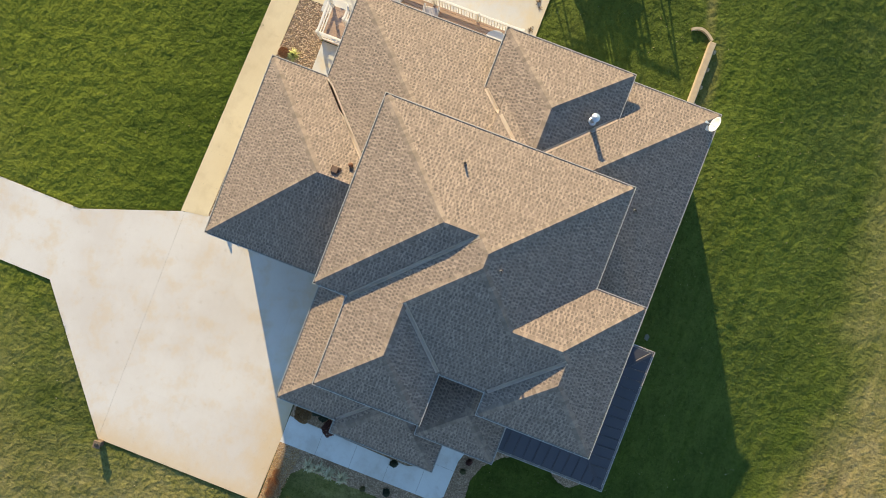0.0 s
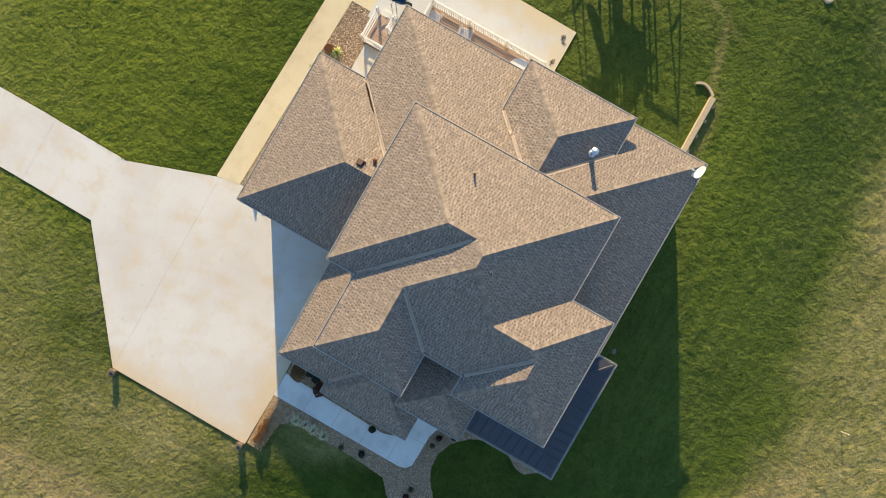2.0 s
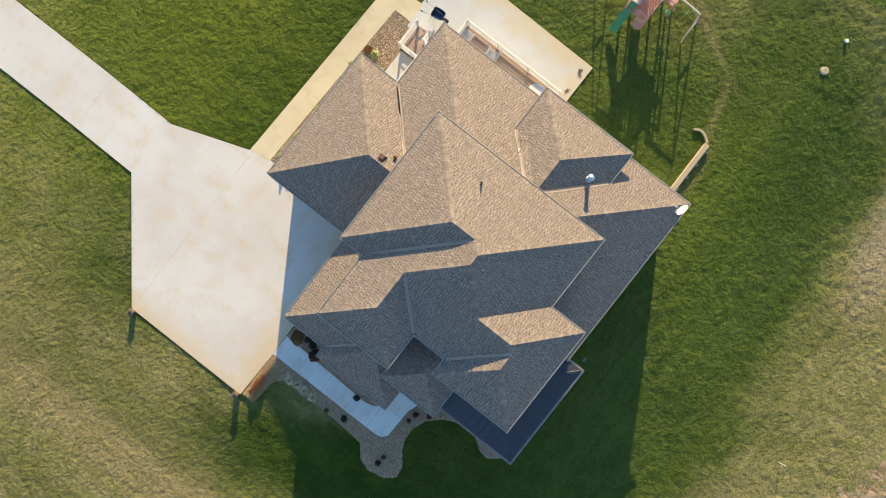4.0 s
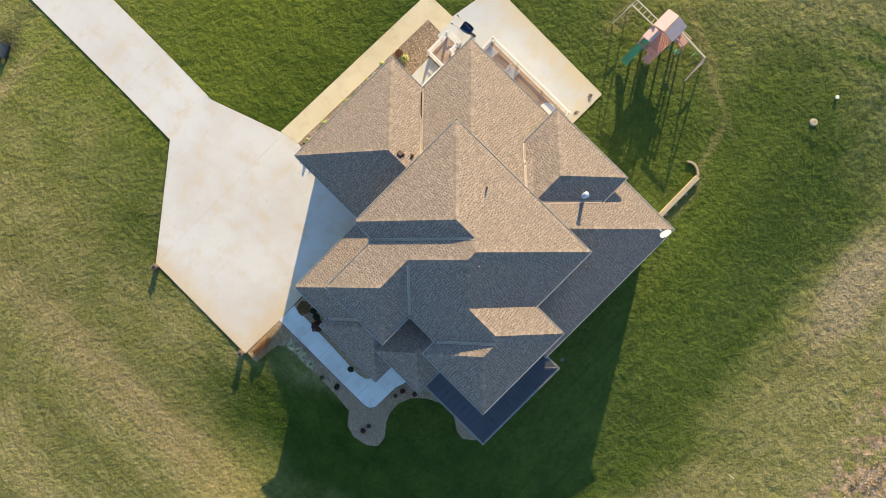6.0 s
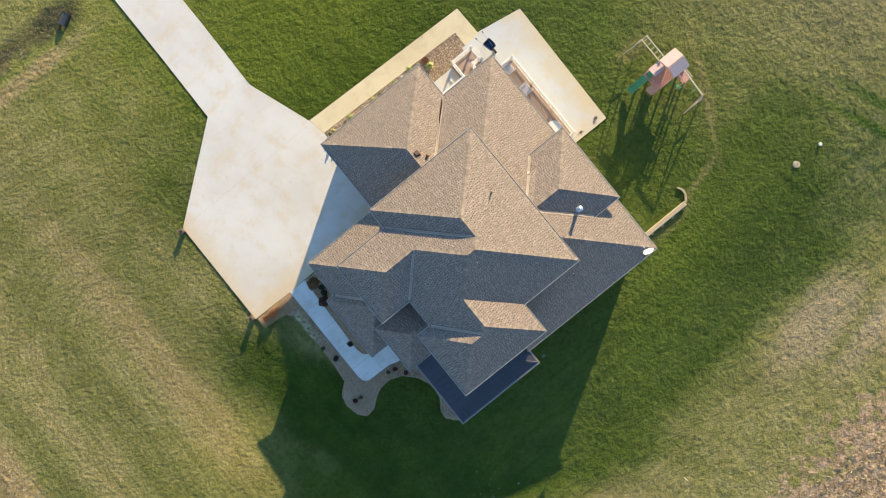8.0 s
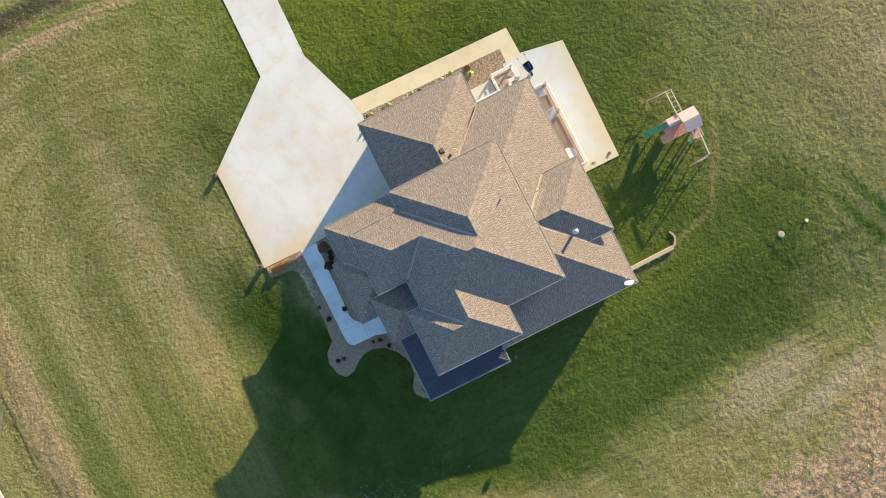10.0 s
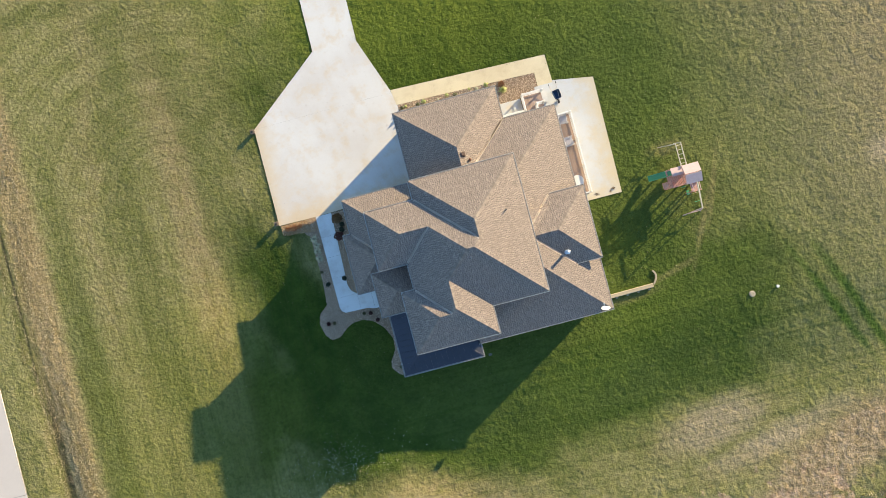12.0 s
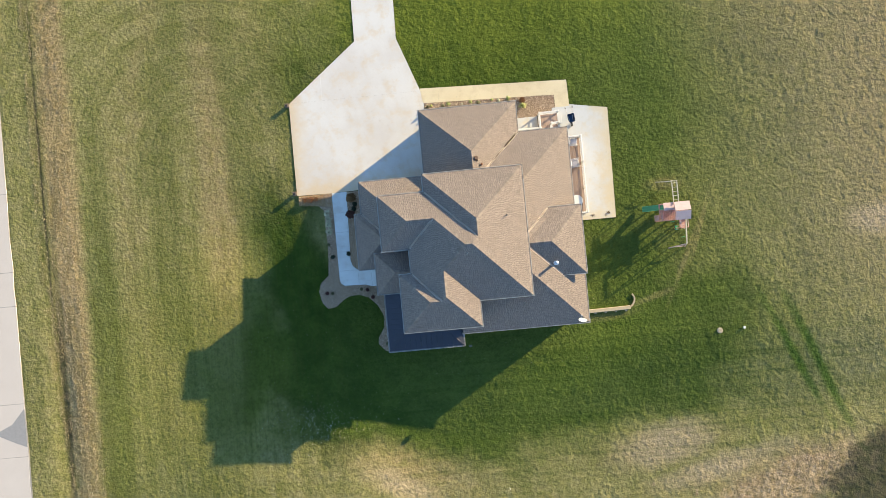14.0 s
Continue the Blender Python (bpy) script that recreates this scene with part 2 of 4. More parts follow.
def add_box(bm, x0, x1, y0, y1, z0, z1, m=None, bevel=0.0):
    r = bmesh.ops.create_cube(bm, size=1.0)["verts"]
    for v in r:
        v.co = Vector((x0 + (v.co.x + 0.5) * (x1 - x0), y0 + (v.co.y + 0.5) * (y1 - y0), z0 + (v.co.z + 0.5) * (z1 - z0)))
    if bevel:
        es = list({e for v in r for e in v.link_edges})
        r = [v for v in bmesh.ops.bevel(bm, geom=es, offset=bevel, segments=1, affect="EDGES")["verts"]]
    if m is not None:
        for v in r:
            v.co = m @ v.co
    return r


def box(x0, x1, y0, y1, z0, z1, m=None, bevel=0.0):
    bm = bmesh.new()
    add_box(bm, x0, x1, y0, y1, z0, z1, m, bevel)
    return bm


def add_bar(bm, a, b, w, h, bevel=0.0):
    """A square bar from a to b, w wide and h high."""
    a, b = Vector(a), Vector(b)
    d = b - a
    m = Matrix.Translation(a) @ d.to_track_quat("X", "Z").to_matrix().to_4x4()
    add_box(bm, 0, d.length, -w / 2, w / 2, -h / 2, h / 2, m, bevel)


def bar(a, b, w, h, bevel=0.0):
    bm = bmesh.new()
    add_bar(bm, a, b, w, h, bevel)
    return bm


def add_tube(bm, a, b, r0, r1=None, n=10):
    a, b = Vector(a), Vector(b)
    d = b - a
    m = Matrix.Translation((a + b) / 2) @ d.to_track_quat("Z", "Y").to_matrix().to_4x4()
    bmesh.ops.create_cone(bm, cap_ends=True, segments=n, radius1=r0, radius2=r0 if r1 is None else r1, depth=d.length, matrix=m)


def tube(a, b, r0, r1=None, n=10):
    bm = bmesh.new()
    add_tube(bm, a, b, r0, r1, n)
    return bm


def slab(points, z0, z1, bevel=0.0):
    """A flat slab over a polygon of the plan."""
    bm = bmesh.new()
    f = bm.faces.new([bm.verts.new((x, y, z0)) for x, y in points])
    if f.normal.z > 0 or sum((points[i][0] - points[i - 1][0]) * (points[i][1] + points[i - 1][1]) for i in range(len(points))) < 0:
        f.normal_flip()
    top = bmesh.ops.extrude_face_region(bm, geom=[f])["geom"]
    for v in top:
        if isinstance(v, bmesh.types.BMVert):
            v.co.z = z1
    bmesh.ops.recalc_face_normals(bm, faces=bm.faces[:])
    if bevel:
        es = [e for e in bm.edges if all(v.co.z > z1 - 1e-4 for v in e.verts)]
        bmesh.ops.bevel(bm, geom=es, offset=bevel, segments=1, affect="EDGES")
    return bm


# ---- ground ----
LATTICE = np.random.default_rng(3).uniform(-1, 1, (256, 256))


def rough(x, y, scale):
    """Smooth value noise, -1 to 1."""
    x, y = np.asarray(x) * scale + 500.3, np.asarray(y) * scale + 500.7
    i, j = np.floor(x).astype(int), np.floor(y).astype(int)
    u, v = x - i, y - j
    u, v = u * u * (3 - 2 * u), v * v * (3 - 2 * v)
    a, b = LATTICE[i % 256, j % 256], LATTICE[(i + 1) % 256, j % 256]
    c, d = LATTICE[i % 256, (j + 1) % 256], LATTICE[(i + 1) % 256, (j + 1) % 256]
    return (a * (1 - u) + b * u) * (1 - v) + (c * (1 - u) + d * u) * v


def ease(v):
    v = np.clip(v, 0, 1)
    return v * v * (3 - 2 * v)


def ground_z(x, y):
    """The lawn is tufted, falls away south-east of the house, swells in the south-west, sinks a little west of the beds and dips in the ditch by the road."""
    x, y = np.asarray(x, float), np.asarray(y, float)
    z = -0.95 * ease((-y - 7.5) / 8.0) * ease((x + 11.0) / 9.0) + 0.5 * np.exp(-(((x + 19.5) / 6.0) ** 2) - (((y + 15.5) / 5.0) ** 2))
    z = z - 0.55 * np.exp(-(((x + 15.8) / 3.6) ** 2) - (((y - 1.2) / 4.2) ** 2))
    z = z - 0.2 * np.exp(-((x + 33.9) / 0.9) ** 2) / (1 + np.exp(np.clip((y + 1) / 2.5, -30, 30)))
    z = z - 0.09 * np.clip((-37.3 - x) / 0.3, 0, 1) * np.clip((x + 44.6) / 0.3, 0, 1)
    tuft = 0.022 * rough(0.8 * x + 0.6 * y, 0.8 * y - 0.6 * x, 2.3) + 0.026 * rough(0.34 * x - 0.94 * y, 0.94 * x + 0.34 * y, 3.7) + 0.012 * rough(0.5 * x + 0.87 * y, 0.5 * y - 0.87 * x, 5.3)
    strong = 0.85 + 0.35 * rough(x, y, 0.11) + 0.25 * np.clip((x - 14) / 12, 0, 1) - 0.3 * np.clip((-12 - x) / 4, 0, 1)
    near = (np.abs(x) < 60) & (np.abs(y) < 60)
    return z + np.where(near, np.clip(tuft * strong - 0.024, -0.09, 0.006), 0)


def ground_mesh():
    far = np.array([-600, -300, -150, -90, -60])
    xs = np.concatenate([far, np.arange(-45, 45, 0.17), -far[::-1]])
    ys = np.concatenate([far, np.arange(-36, 38, 0.17), -far[::-1]])
    gx, gy = np.meshgrid(xs, ys)
    w, h = len(xs), len(ys)
    q = (np.arange(h - 1)[:, None] * w + np.arange(w - 1)[None, :]).ravel()
    quads = np.stack([q, q + 1, q + 1 + w, q + w], 1).astype(np.int32)
    me = bpy.data.meshes.new("ground")
    me.vertices.add(w * h)
    me.vertices.foreach_set("co", np.stack([gx, gy, ground_z(gx, gy)], 2).astype(np.float32).ravel())
    me.loops.add(quads.size)
    me.loops.foreach_set("vertex_index", quads.ravel())
    me.polygons.add(len(quads))
    me.polygons.foreach_set("loop_start", np.arange(0, quads.size, 4, dtype=np.int32))
    me.polygons.foreach_set("use_smooth", np.ones(len(quads), bool))
    me.update(calc_edges=True)
    me.materials.append(GRASS)
    return me


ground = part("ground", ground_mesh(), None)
tagged(ground, "mown green lawn with dry tan bands and rough edges", "lawn", kind="structure")

# ---- paved ground ----
DRIVE = [(-12.55, 14.25), (-6.56, 18.98), (-6.5, 24), (-6.6, 90), (-2.95, 90), (-2.95, 24), (-3.02, 18.85), (-1.45, 14.45),
         (-1.2, 13.2), (-1.2, 6.5), (-7.4, 6.45), (-9.65, 6.4), (-12.55, 6.45)]
WALK = [(-1.43, 14.45), (10.83, 13.98), (10.88, 11.75), (9.7, 11.75), (9.7, 12.82), (-1.25, 13.2)]
PATIO = [(10.884, 11.9), (14.0, 11.34), (13.84, 2.15), (11.0, 2.15), (9.4, 2.4), (9.4, 11.746), (10.884, 11.746)]
FRONT = [(-9.62, 6.396), (-9.6, -0.9), (-9.5, -1.25), (-9.22, -1.45), (-7.5, -1.5), (-6.9, -1.7), (-5.4, -1.6), (-5.4, -0.2), (-8.0, -0.2), (-8.4, 0.15), (-8.55, 0.65), (-8.36, 6.396)]


def paving(name, label, points, xs, ys, top, material, thin=0.0012, wide=()):
    """A concrete bed with one slab for each field between the joints."""
    base = part(name, slab(points, -0.12, top - 0.012), JOINT)
    tagged(base, label, "paving", kind="structure")
    xs, ys = [-99, *xs, 99], [-99, *ys, 199]
    for i in range(len(xs) - 1):
        for j in range(len(ys) - 1):
            bm = slab(points, top - 0.05, top)
            for co, no in (((xs[i] + thin, 0, 0), (-1, 0, 0)), ((xs[i + 1] - thin, 0, 0), (1, 0, 0)),
                           ((0, ys[j] + (0.004 if ys[j] in wide else thin), 0), (0, -1, 0)), ((0, ys[j + 1] - (0.004 if ys[j + 1] in wide else thin), 0), (0, 1, 0))):
                bmesh.ops.bisect_plane(bm, geom=bm.verts[:] + bm.edges[:] + bm.faces[:], plane_co=co, plane_no=no, clear_outer=True)
                es = [e for e in bm.edges if e.is_boundary]
                if es:
                    bmesh.ops.holes_fill(bm, edges=es)
            if len(bm.faces) > 3:
                part("slab", bm, material, base)
            else:
                bm.free()
    return base


# ---- the house ----
PITCH = 0.5
E1, E2 = 3.3, 5.9
# eave lines in plan: west, east, south, north, eave height, pitch, sides that end upright
ROOFS = {
    "K": (-3.09, 5.85, -3.27, 5.14, E2, PITCH, ""),
    "M": (-1.60, 5.85, -3.27, 6.48, E2 - 0.001, PITCH, ""),
    "S2": (-3.09, 1.84, -5.24, 5.14, E2 - 0.002, PITCH, ""),
    "S": (-3.98, -0.9, -5.24, -0.93, E2 - 0.003, PITCH, "e"),
    "W": (-5.12, 0.0, 1.03, 5.14, E2 - 0.001, PITCH, "e"),
    "G": (-1.55, 6.09, 4.5, 11.87, E1, PITCH, "s"),
    "D": (1.5, 9.93, -4.0, 9.44, E1 - 0.003, PITCH, "w"),
    "B": (4.5, 10.24, -2.01, 3.20, 4.4, PITCH, "w"),
    "L": (5.0, 10.22, -5.90, 2.4, 3.55, 0.47, "wn"),
    "L2": (0.34, 5.1, -5.90, -2.6, 3.549, 0.47, "wen"),
    "LB": (-7.34, -3.2, -0.22, 4.12, E1, PITCH, "e"),
    "LW": (-6.80, -0.6, -0.22, 6.66, E1 - 0.003, PITCH, "e"),
    "E": (-5.94, -2.2, -2.25, 0.87, 4.1, PITCH, "e"),
    "P": (-5.53, 0.33, -6.87, -1.6, 3.4, 0.32, "n"),
}


def height(k, x, y):
    x0, x1, y0, y1, z, p, up = ROOFS[k]
    if not (x0 <= x <= x1 and y0 <= y <= y1):
        return -1.0
    d = [99.0] + [v for s, v in (("w", x - x0), ("e", x1 - x), ("s", y - y0), ("n", y1 - y)) if s not in up]
    return z + p * min(d)


def roof_solid(k):
    x0, x1, y0, y1, z, p, up = ROOFS[k]
    bm = box(x0, x1, y0, y1, z - 0.16, z + 6)
    for s, co, no in (("w", (x0, 0, z), (-p, 0, 1)), ("e", (x1, 0, z), (p, 0, 1)), ("s", (0, y0, z), (0, -p, 1)), ("n", (0, y1, z), (0, p, 1))):
        if s in up:
            continue
        bmesh.ops.bisect_plane(bm, geom=bm.verts[:] + bm.edges[:] + bm.faces[:], plane_co=co, plane_no=no, clear_outer=True)
        bmesh.ops.holes_fill(bm, edges=[e for e in bm.edges if e.is_boundary])
    bmesh.ops.recalc_face_normals(bm, faces=bm.faces[:])
    return bm


house = thing("house", "two-storey house with brown shingled hip roofs", "house")
roofs = {}
SIDES = {"w": (-1, 0), "e": (1, 0), "s": (0, -1), "n": (0, 1)}


def eave_ends(k, s):
    x0, x1, y0, y1, z, p, up = ROOFS[k]
    return {"w": ((x0, y1), (x0, y0)), "e": ((x1, y0), (x1, y1)), "s": ((x0, y0), (x1, y0)), "n": ((x1, y1), (x0, y1))}[s]


def covered(k, x, y, z, slack=0.0):
    """True where another roof lies above this place."""
    return any(height(o, x, y) > z + slack for o in ROOFS if o != k)


def top_at(x, y):
    return max(height(o, x, y) for o in ROOFS)


def add_gutter(bm, a, b, out, z):
    """An open channel along an eave."""
    a, b, o = Vector((*a, z)), Vector((*b, z)), Vector((*out, 0))
    u = (b - a).normalized()
    a, b = a - u * 0.09, b + u * 0.09
    prof = ((0.0, -0.13), (0.085, -0.13), (0.105, -0.012), (0.076, -0.008), (0.072, -0.035), (0.012, -0.035), (0.012, -0.028), (0.0, -0.03))
    ends = [[bm.verts.new(p + o * d + Vector((0, 0, h))) for d, h in prof] for p in (a, b)]
    n = len(prof)
    for i in range(n):
        f = bm.faces.new((ends[0][i], ends[1][i], ends[1][(i + 1) % n], ends[0][(i + 1) % n]))
        f.material_index = 1 if i in (3, 4, 5) else 0
    for e in ends:
        bm.faces.new(e)
    for i in range(int((b - a).length / 0.6)):
        c = a + u * (0.3 + 0.6 * i) + Vector((0, 0, -0.012))
        add_bar(bm, c, c + o * 0.1, 0.03, 0.012)


for k in ROOFS:
    x0, x1, y0, y1, z, p, up = ROOFS[k]
    roofs[k] = part("roof", roof_solid(k), METAL_ROOF if k == "P" else UNDER, house,
                    "dark blue-grey standing-seam metal porch roof" if k == "P" else "")
    for s in "wesn":
        if s in up:
            continue
        a, b = eave_ends(k, s)
        bm = bmesh.new()
        add_gutter(bm, a, b, SIDES[s], z)
        bmesh.ops.recalc_face_normals(bm, faces=bm.faces[:])
        part("gutter", bm, [GUTTER, GUTTER_SHADE], roofs[k], "pale metal gutter along the eave")
    if k == "P":
        continue
    i = 0.25 if k == "L" else 0.42
    part("wall", box(x0 + i, x1 - i, y0 + i, y1 - i, -0.3, z - 0.14), SIDING, house)
for x in (-5.3, -2.4, 0.1):
    part("porch_post", box(x - 0.09, x + 0.09, -6.55, -6.37, -0.05, 3.26, bevel=0.01), WHITE, house)


def face_frame(k, s):
    """Along the eave, up the slope in plan, the eave's start, its length and the run to the ridge."""
    x0, x1, y0, y1, z, p, up = ROOFS[k]
    a, b = eave_ends(k, s)
    a, b = Vector(a), Vector(b)
    u, v = (b - a).normalized(), -Vector(SIDES[s])
    wide, deep = (b - a).length, abs((Vector((x1 - x0, y1 - y0))).dot(v))
    left, right = {"w": "ns", "e": "sn", "s": "we", "n": "ew"}[s]
    opp = {"w": "e", "e": "w", "s": "n", "n": "s"}[s]
    run = deep if opp in up else deep / 2
    cut = (left not in up) + (right not in up)
    if cut:
        run = min(run, wide / cut)
    return a, u, v, wide, run, left not in up, right not in up


def shingle_rows(k, s, rng):
    """The laminated tabs of one roof slope, trimmed to its hips: four plan corners and their heights."""
    x0, x1, y0, y1, z, p, up = ROOFS[k]
    a, u, v, wide, run, hl, hr = face_frame(k, s)
    step = 0.145 / math.sqrt(1 + p * p)
    tabs, d = [], -0.03
    while d < run:
        d1 = min(d + step * 1.06, run)
        dm = d + (d1 - d) * 0.74
        t, dark = -rng.random() * 0.3, rng.random() < 0.5
        while t < wide:
            dark = not dark
            w = rng.uniform(0.04, 0.11) if dark else rng.uniform(0.04, 0.10)
            # a slot shows the lower, darker ply; the tooth above it stays pale
            for q0, q1, tone in ((d, dm, True), (dm, d1, False)) if dark else ((d, d1, False),):
                corners = []
                for e, q in ((t, q0), (t + w - 0.003, q0), (t + w - 0.003, q1), (t, q1)):
                    lo, hi = (max(q, 0) if hl else 0.0), wide - (max(q, 0) if hr else 0.0)
                    corners.append((a + u * min(max(e, lo), hi) + v * q, q))
                if (corners[1][0] - corners[0][0]).length < 0.012 and (corners[2][0] - corners[3][0]).length < 0.012:
                    continue
                m = sum((c[0] for c in corners), Vector((0, 0))) / 4
                zm = z + p * (q0 + q1) / 2
                # a roof that covers this one, or lies flush in the same plane, carries the shingles
                for o in ROOFS:
                    if o != k:
                        if height(o, *m) > zm + 0.02:
                            break
                        if list(ROOFS).index(o) < list(ROOFS).index(k) and all(abs(height(o, *c) - z - p * q) < 0.008 for c, q in corners):
                            break
                else:
                    tabs.append((corners, z, p, tone))
            t += w
        d += step
    return tabs


def tab_mesh(tabs, name, rng):
    vs, fs = [], []
    for corners, z, p, dark in tabs:
        lift = 0.011 if dark else 0.017
        n = len(vs)
        for i, (c, q) in enumerate(corners):
            vs.append((c.x, c.y, z + p * q + (lift if i < 2 else lift - 0.003)))
        for c, q in corners[:2]:
            vs.append((c.x, c.y, z + p * q - 0.002))
        fs += [(n, n + 1, n + 2, n + 3), (n + 4, n + 5, n + 1, n)]
    me = bpy.data.meshes.new(name)
    me.from_pydata(vs, [], fs)
    me.polygons.foreach_set("material_index", [int(t[3]) for t in tabs for _ in (0, 1)])
    return me


def add_caps(k, rng):
    """Folded cap shingles over the hips and the ridge of one roof."""
    x0, x1, y0, y1, z, p, up = ROOFS[k]
    lines = []
    for cx, cy, sx, sy, need in ((x0, y0, 1, 1, "ws"), (x1, y0, -1, 1, "es"), (x0, y1, 1, -1, "wn"), (x1, y1, -1, -1, "en")):
        if need[0] in up or need[1] in up:
            continue
        r = min(face_frame(k, need[0])[4], face_frame(k, need[1])[4])
        lines.append((Vector((cx, cy, z)), Vector((cx + sx * r, cy + sy * r, z + p * r))))
    rx = [x0 if "w" in up else x0 + (y1 - y0) / 2, x1 if "e" in up else x1 - (y1 - y0) / 2]
    if x1 - x0 >= y1 - y0 and rx[1] > rx[0] and not ("s" in up or "n" in up):
        h = z + p * (y1 - y0) / 2
        lines.append((Vector((rx[0], (y0 + y1) / 2, h)), Vector((rx[1], (y0 + y1) / 2, h))))
    ry = [y0 if "s" in up else y0 + (x1 - x0) / 2, y1 if "n" in up else y1 - (x1 - x0) / 2]
    if y1 - y0 > x1 - x0 and ry[1] > ry[0] and not ("w" in up or "e" in up):
        h = z + p * (x1 - x0) / 2
        lines.append((Vector(((x0 + x1) / 2, ry[0], h)), Vector(((x0 + x1) / 2, ry[1], h))))
    vs, fs = [], []
    for a, b in lines:
        u = (b - a).normalized()
        side = Vector((0, 0, 1)).cross(u).normalized()
        drop = p * (0.707 if abs(u.z) > 0.01 else 1.0)
        n = int((b - a).length / 0.15)
        for i in range(n):
            c = a + u * (0.15 * i)
            # only where this line is a crease of the whole roof
            if covered(k, c.x, c.y, c.z, 0.03) or any(top_at(*(c + u * 0.1 + side * e).xy) > c.z - 0.03 for e in (-0.4, 0.4)):
                continue
            w, lift = 0.14 + rng.random() * 0.02, 0.020 + rng.random() * 0.003
            for q, up_ in ((c, lift), (c + u * 0.17, 0.017)):
                for e in (-1, 0, 1):
                    vs.append(tuple(q + side * e * w + Vector((0, 0, up_ + (0.004 if e == 0 else 0) - abs(e) * w * drop))))
            m = len(vs)
            fs += [(m - 6, m - 5, m - 2, m - 3), (m - 5, m - 4, m - 1, m - 2)]
            for e in (-6, -5, -4):
                v = vs[m + e]
                vs.append((v[0], v[1], v[2] - 0.02))
            fs += [(m, m + 1, m - 5, m - 6), (m + 1, m + 2, m - 4, m - 5)]
    return vs, fs


SHINGLE_CAP = shingle_material("cap_shingle", "island", (0.21, 0.172, 0.146), (0.36, 0.295, 0.245))
CAP_PIECE = shingle_material("cap_shingle_piece", "object", (0.21, 0.172, 0.146), (0.36, 0.295, 0.245))
rng = random.Random(4)
caps_made = 0
for k in ROOFS:
    if k == "P":
        continue
    x0, x1, y0, y1, z, p, up = ROOFS[k]
    tabs = []
    for s in "wesn":
        if s not in up:
            tabs += shingle_rows(k, s, rng)
    if k == "M":
        # the slopes nearest to the eye carry their tabs as single pieces
        near = [t for t in tabs if t[0][0][0].y > 2.2 and 1.2 < t[0][0][0].x < 2.9][:300]
        ids = {id(t) for t in near}
        tabs = [t for t in tabs if id(t) not in ids]
        for t in near:
            me = tab_mesh([t], "shingle", rng)
            for m in SHINGLE_PIECE:
                me.materials.append(m)
            part("shingle", me, None, roofs[k])
    me = tab_mesh(tabs, "shingles", rng)
    for m in SHINGLE:
        me.materials.append(m)
    tagged(part("shingles", me, None, roofs[k]), "brown and tan laminated asphalt shingles", kind="stuff")
    vs, fs = add_caps(k, rng)
    n = len(vs) // 9
    single = n if caps_made + n <= 320 else 0
    caps_made += single
    for i in range(single) if single else (None,):
        me = bpy.data.meshes.new("ridge_cap")
        if i is None:
            me.from_pydata(vs, [], fs)
        else:
            me.from_pydata(vs[9 * i:9 * i + 9], [], [tuple(v - 9 * i for v in f) for f in fs[4 * i:4 * i + 4]])
        me.materials.append(SHINGLE_CAP if i is None else CAP_PIECE)
        cap = part("ridge_cap", me, None, roofs[k])
        if i is None:
            tagged(cap, "overlapping cap shingles along the hips", kind="stuff")

# valleys between the slopes, as strips of cut shingle
VALLEYS = (("K", (-1.60, 5.14), (2.12, 1.42)), ("K", (-3.09, 1.03), (-1.04, 3.08)), ("K", (-3.09, -0.93), (-0.94, -3.08)),
           ("G", (6.09, 9.44), (3.2, 6.55)), ("D", (7.73, 3.20), (5.9, 1.37)),
           ("LB", (-6.80, 4.12), (-5.1, 2.42)), ("B", (8.41, -2.01), (5.95, 0.30)))


for k, a, b in VALLEYS:
    a, b = Vector(a), Vector(b)
    u = (b - a).normalized()
    side = Vector((-u.y, u.x))
    bm = bmesh.new()
    n = max(2, int((b - a).length / 0.3))
    prev = None
    for i in range(n + 1):
        c = a.lerp(b, i / n)
        row = []
        for e in (-0.075, 0.0, 0.075):
            q = c + side * e
            row.append(bm.verts.new((q.x, q.y, max(top_at(q.x, q.y), top_at(c.x, c.y)) + 0.026)))
        if prev:
            for j in (0, 1):
                bm.faces.new((prev[j], row[j], row[j + 1], prev[j + 1]))
        prev = row
    bmesh.ops.solidify(bm, geom=bm.faces[:], thickness=0.004)
    part("valley", bm, VALLEY, roofs[k], "pale cut valley between two slopes")

# raised seams and hip caps of the porch roof
x0, x1, y0, y1, z, p, up = ROOFS["P"]


def seam(a, b):
    part("seam", bar(a, b, 0.03, 0.05, 0.006), METAL_ROOF, roofs["P"])


for i in range(1, 14):
    x = x0 + i * (x1 - x0) / 14
    r = min(x - x0, x1 - x, 1.7)
    seam((x, y0, z + 0.015), (x, y0 + r, z + p * r + 0.015))
for i in range(1, 12):
    y = y0 + i * 0.42
    r = min(y - y0, 1.7)
    seam((x0, y, z + 0.015), (x0 + r, y, z + p * r + 0.015))
for x, d in ((x0, 1), (x1, -1)):
    part("hip_cap", bar((x, y0, z + 0.02), (x + d * 1.9, y0 + 1.9, z + p * 1.9 + 0.02), 0.12, 0.03, 0.01), METAL_ROOF, roofs["P"])

# ---- things on the roof ----
RUBBER = plain("black_rubber", (0.03, 0.03, 0.03), 0.7)
GALV = plain("galvanised_metal", (0.62, 0.66, 0.70), 0.35, 0.7, 0.2, 8)
BROWN_VENT = plain("brown_vent", (0.10, 0.06, 0.045), 0.6)


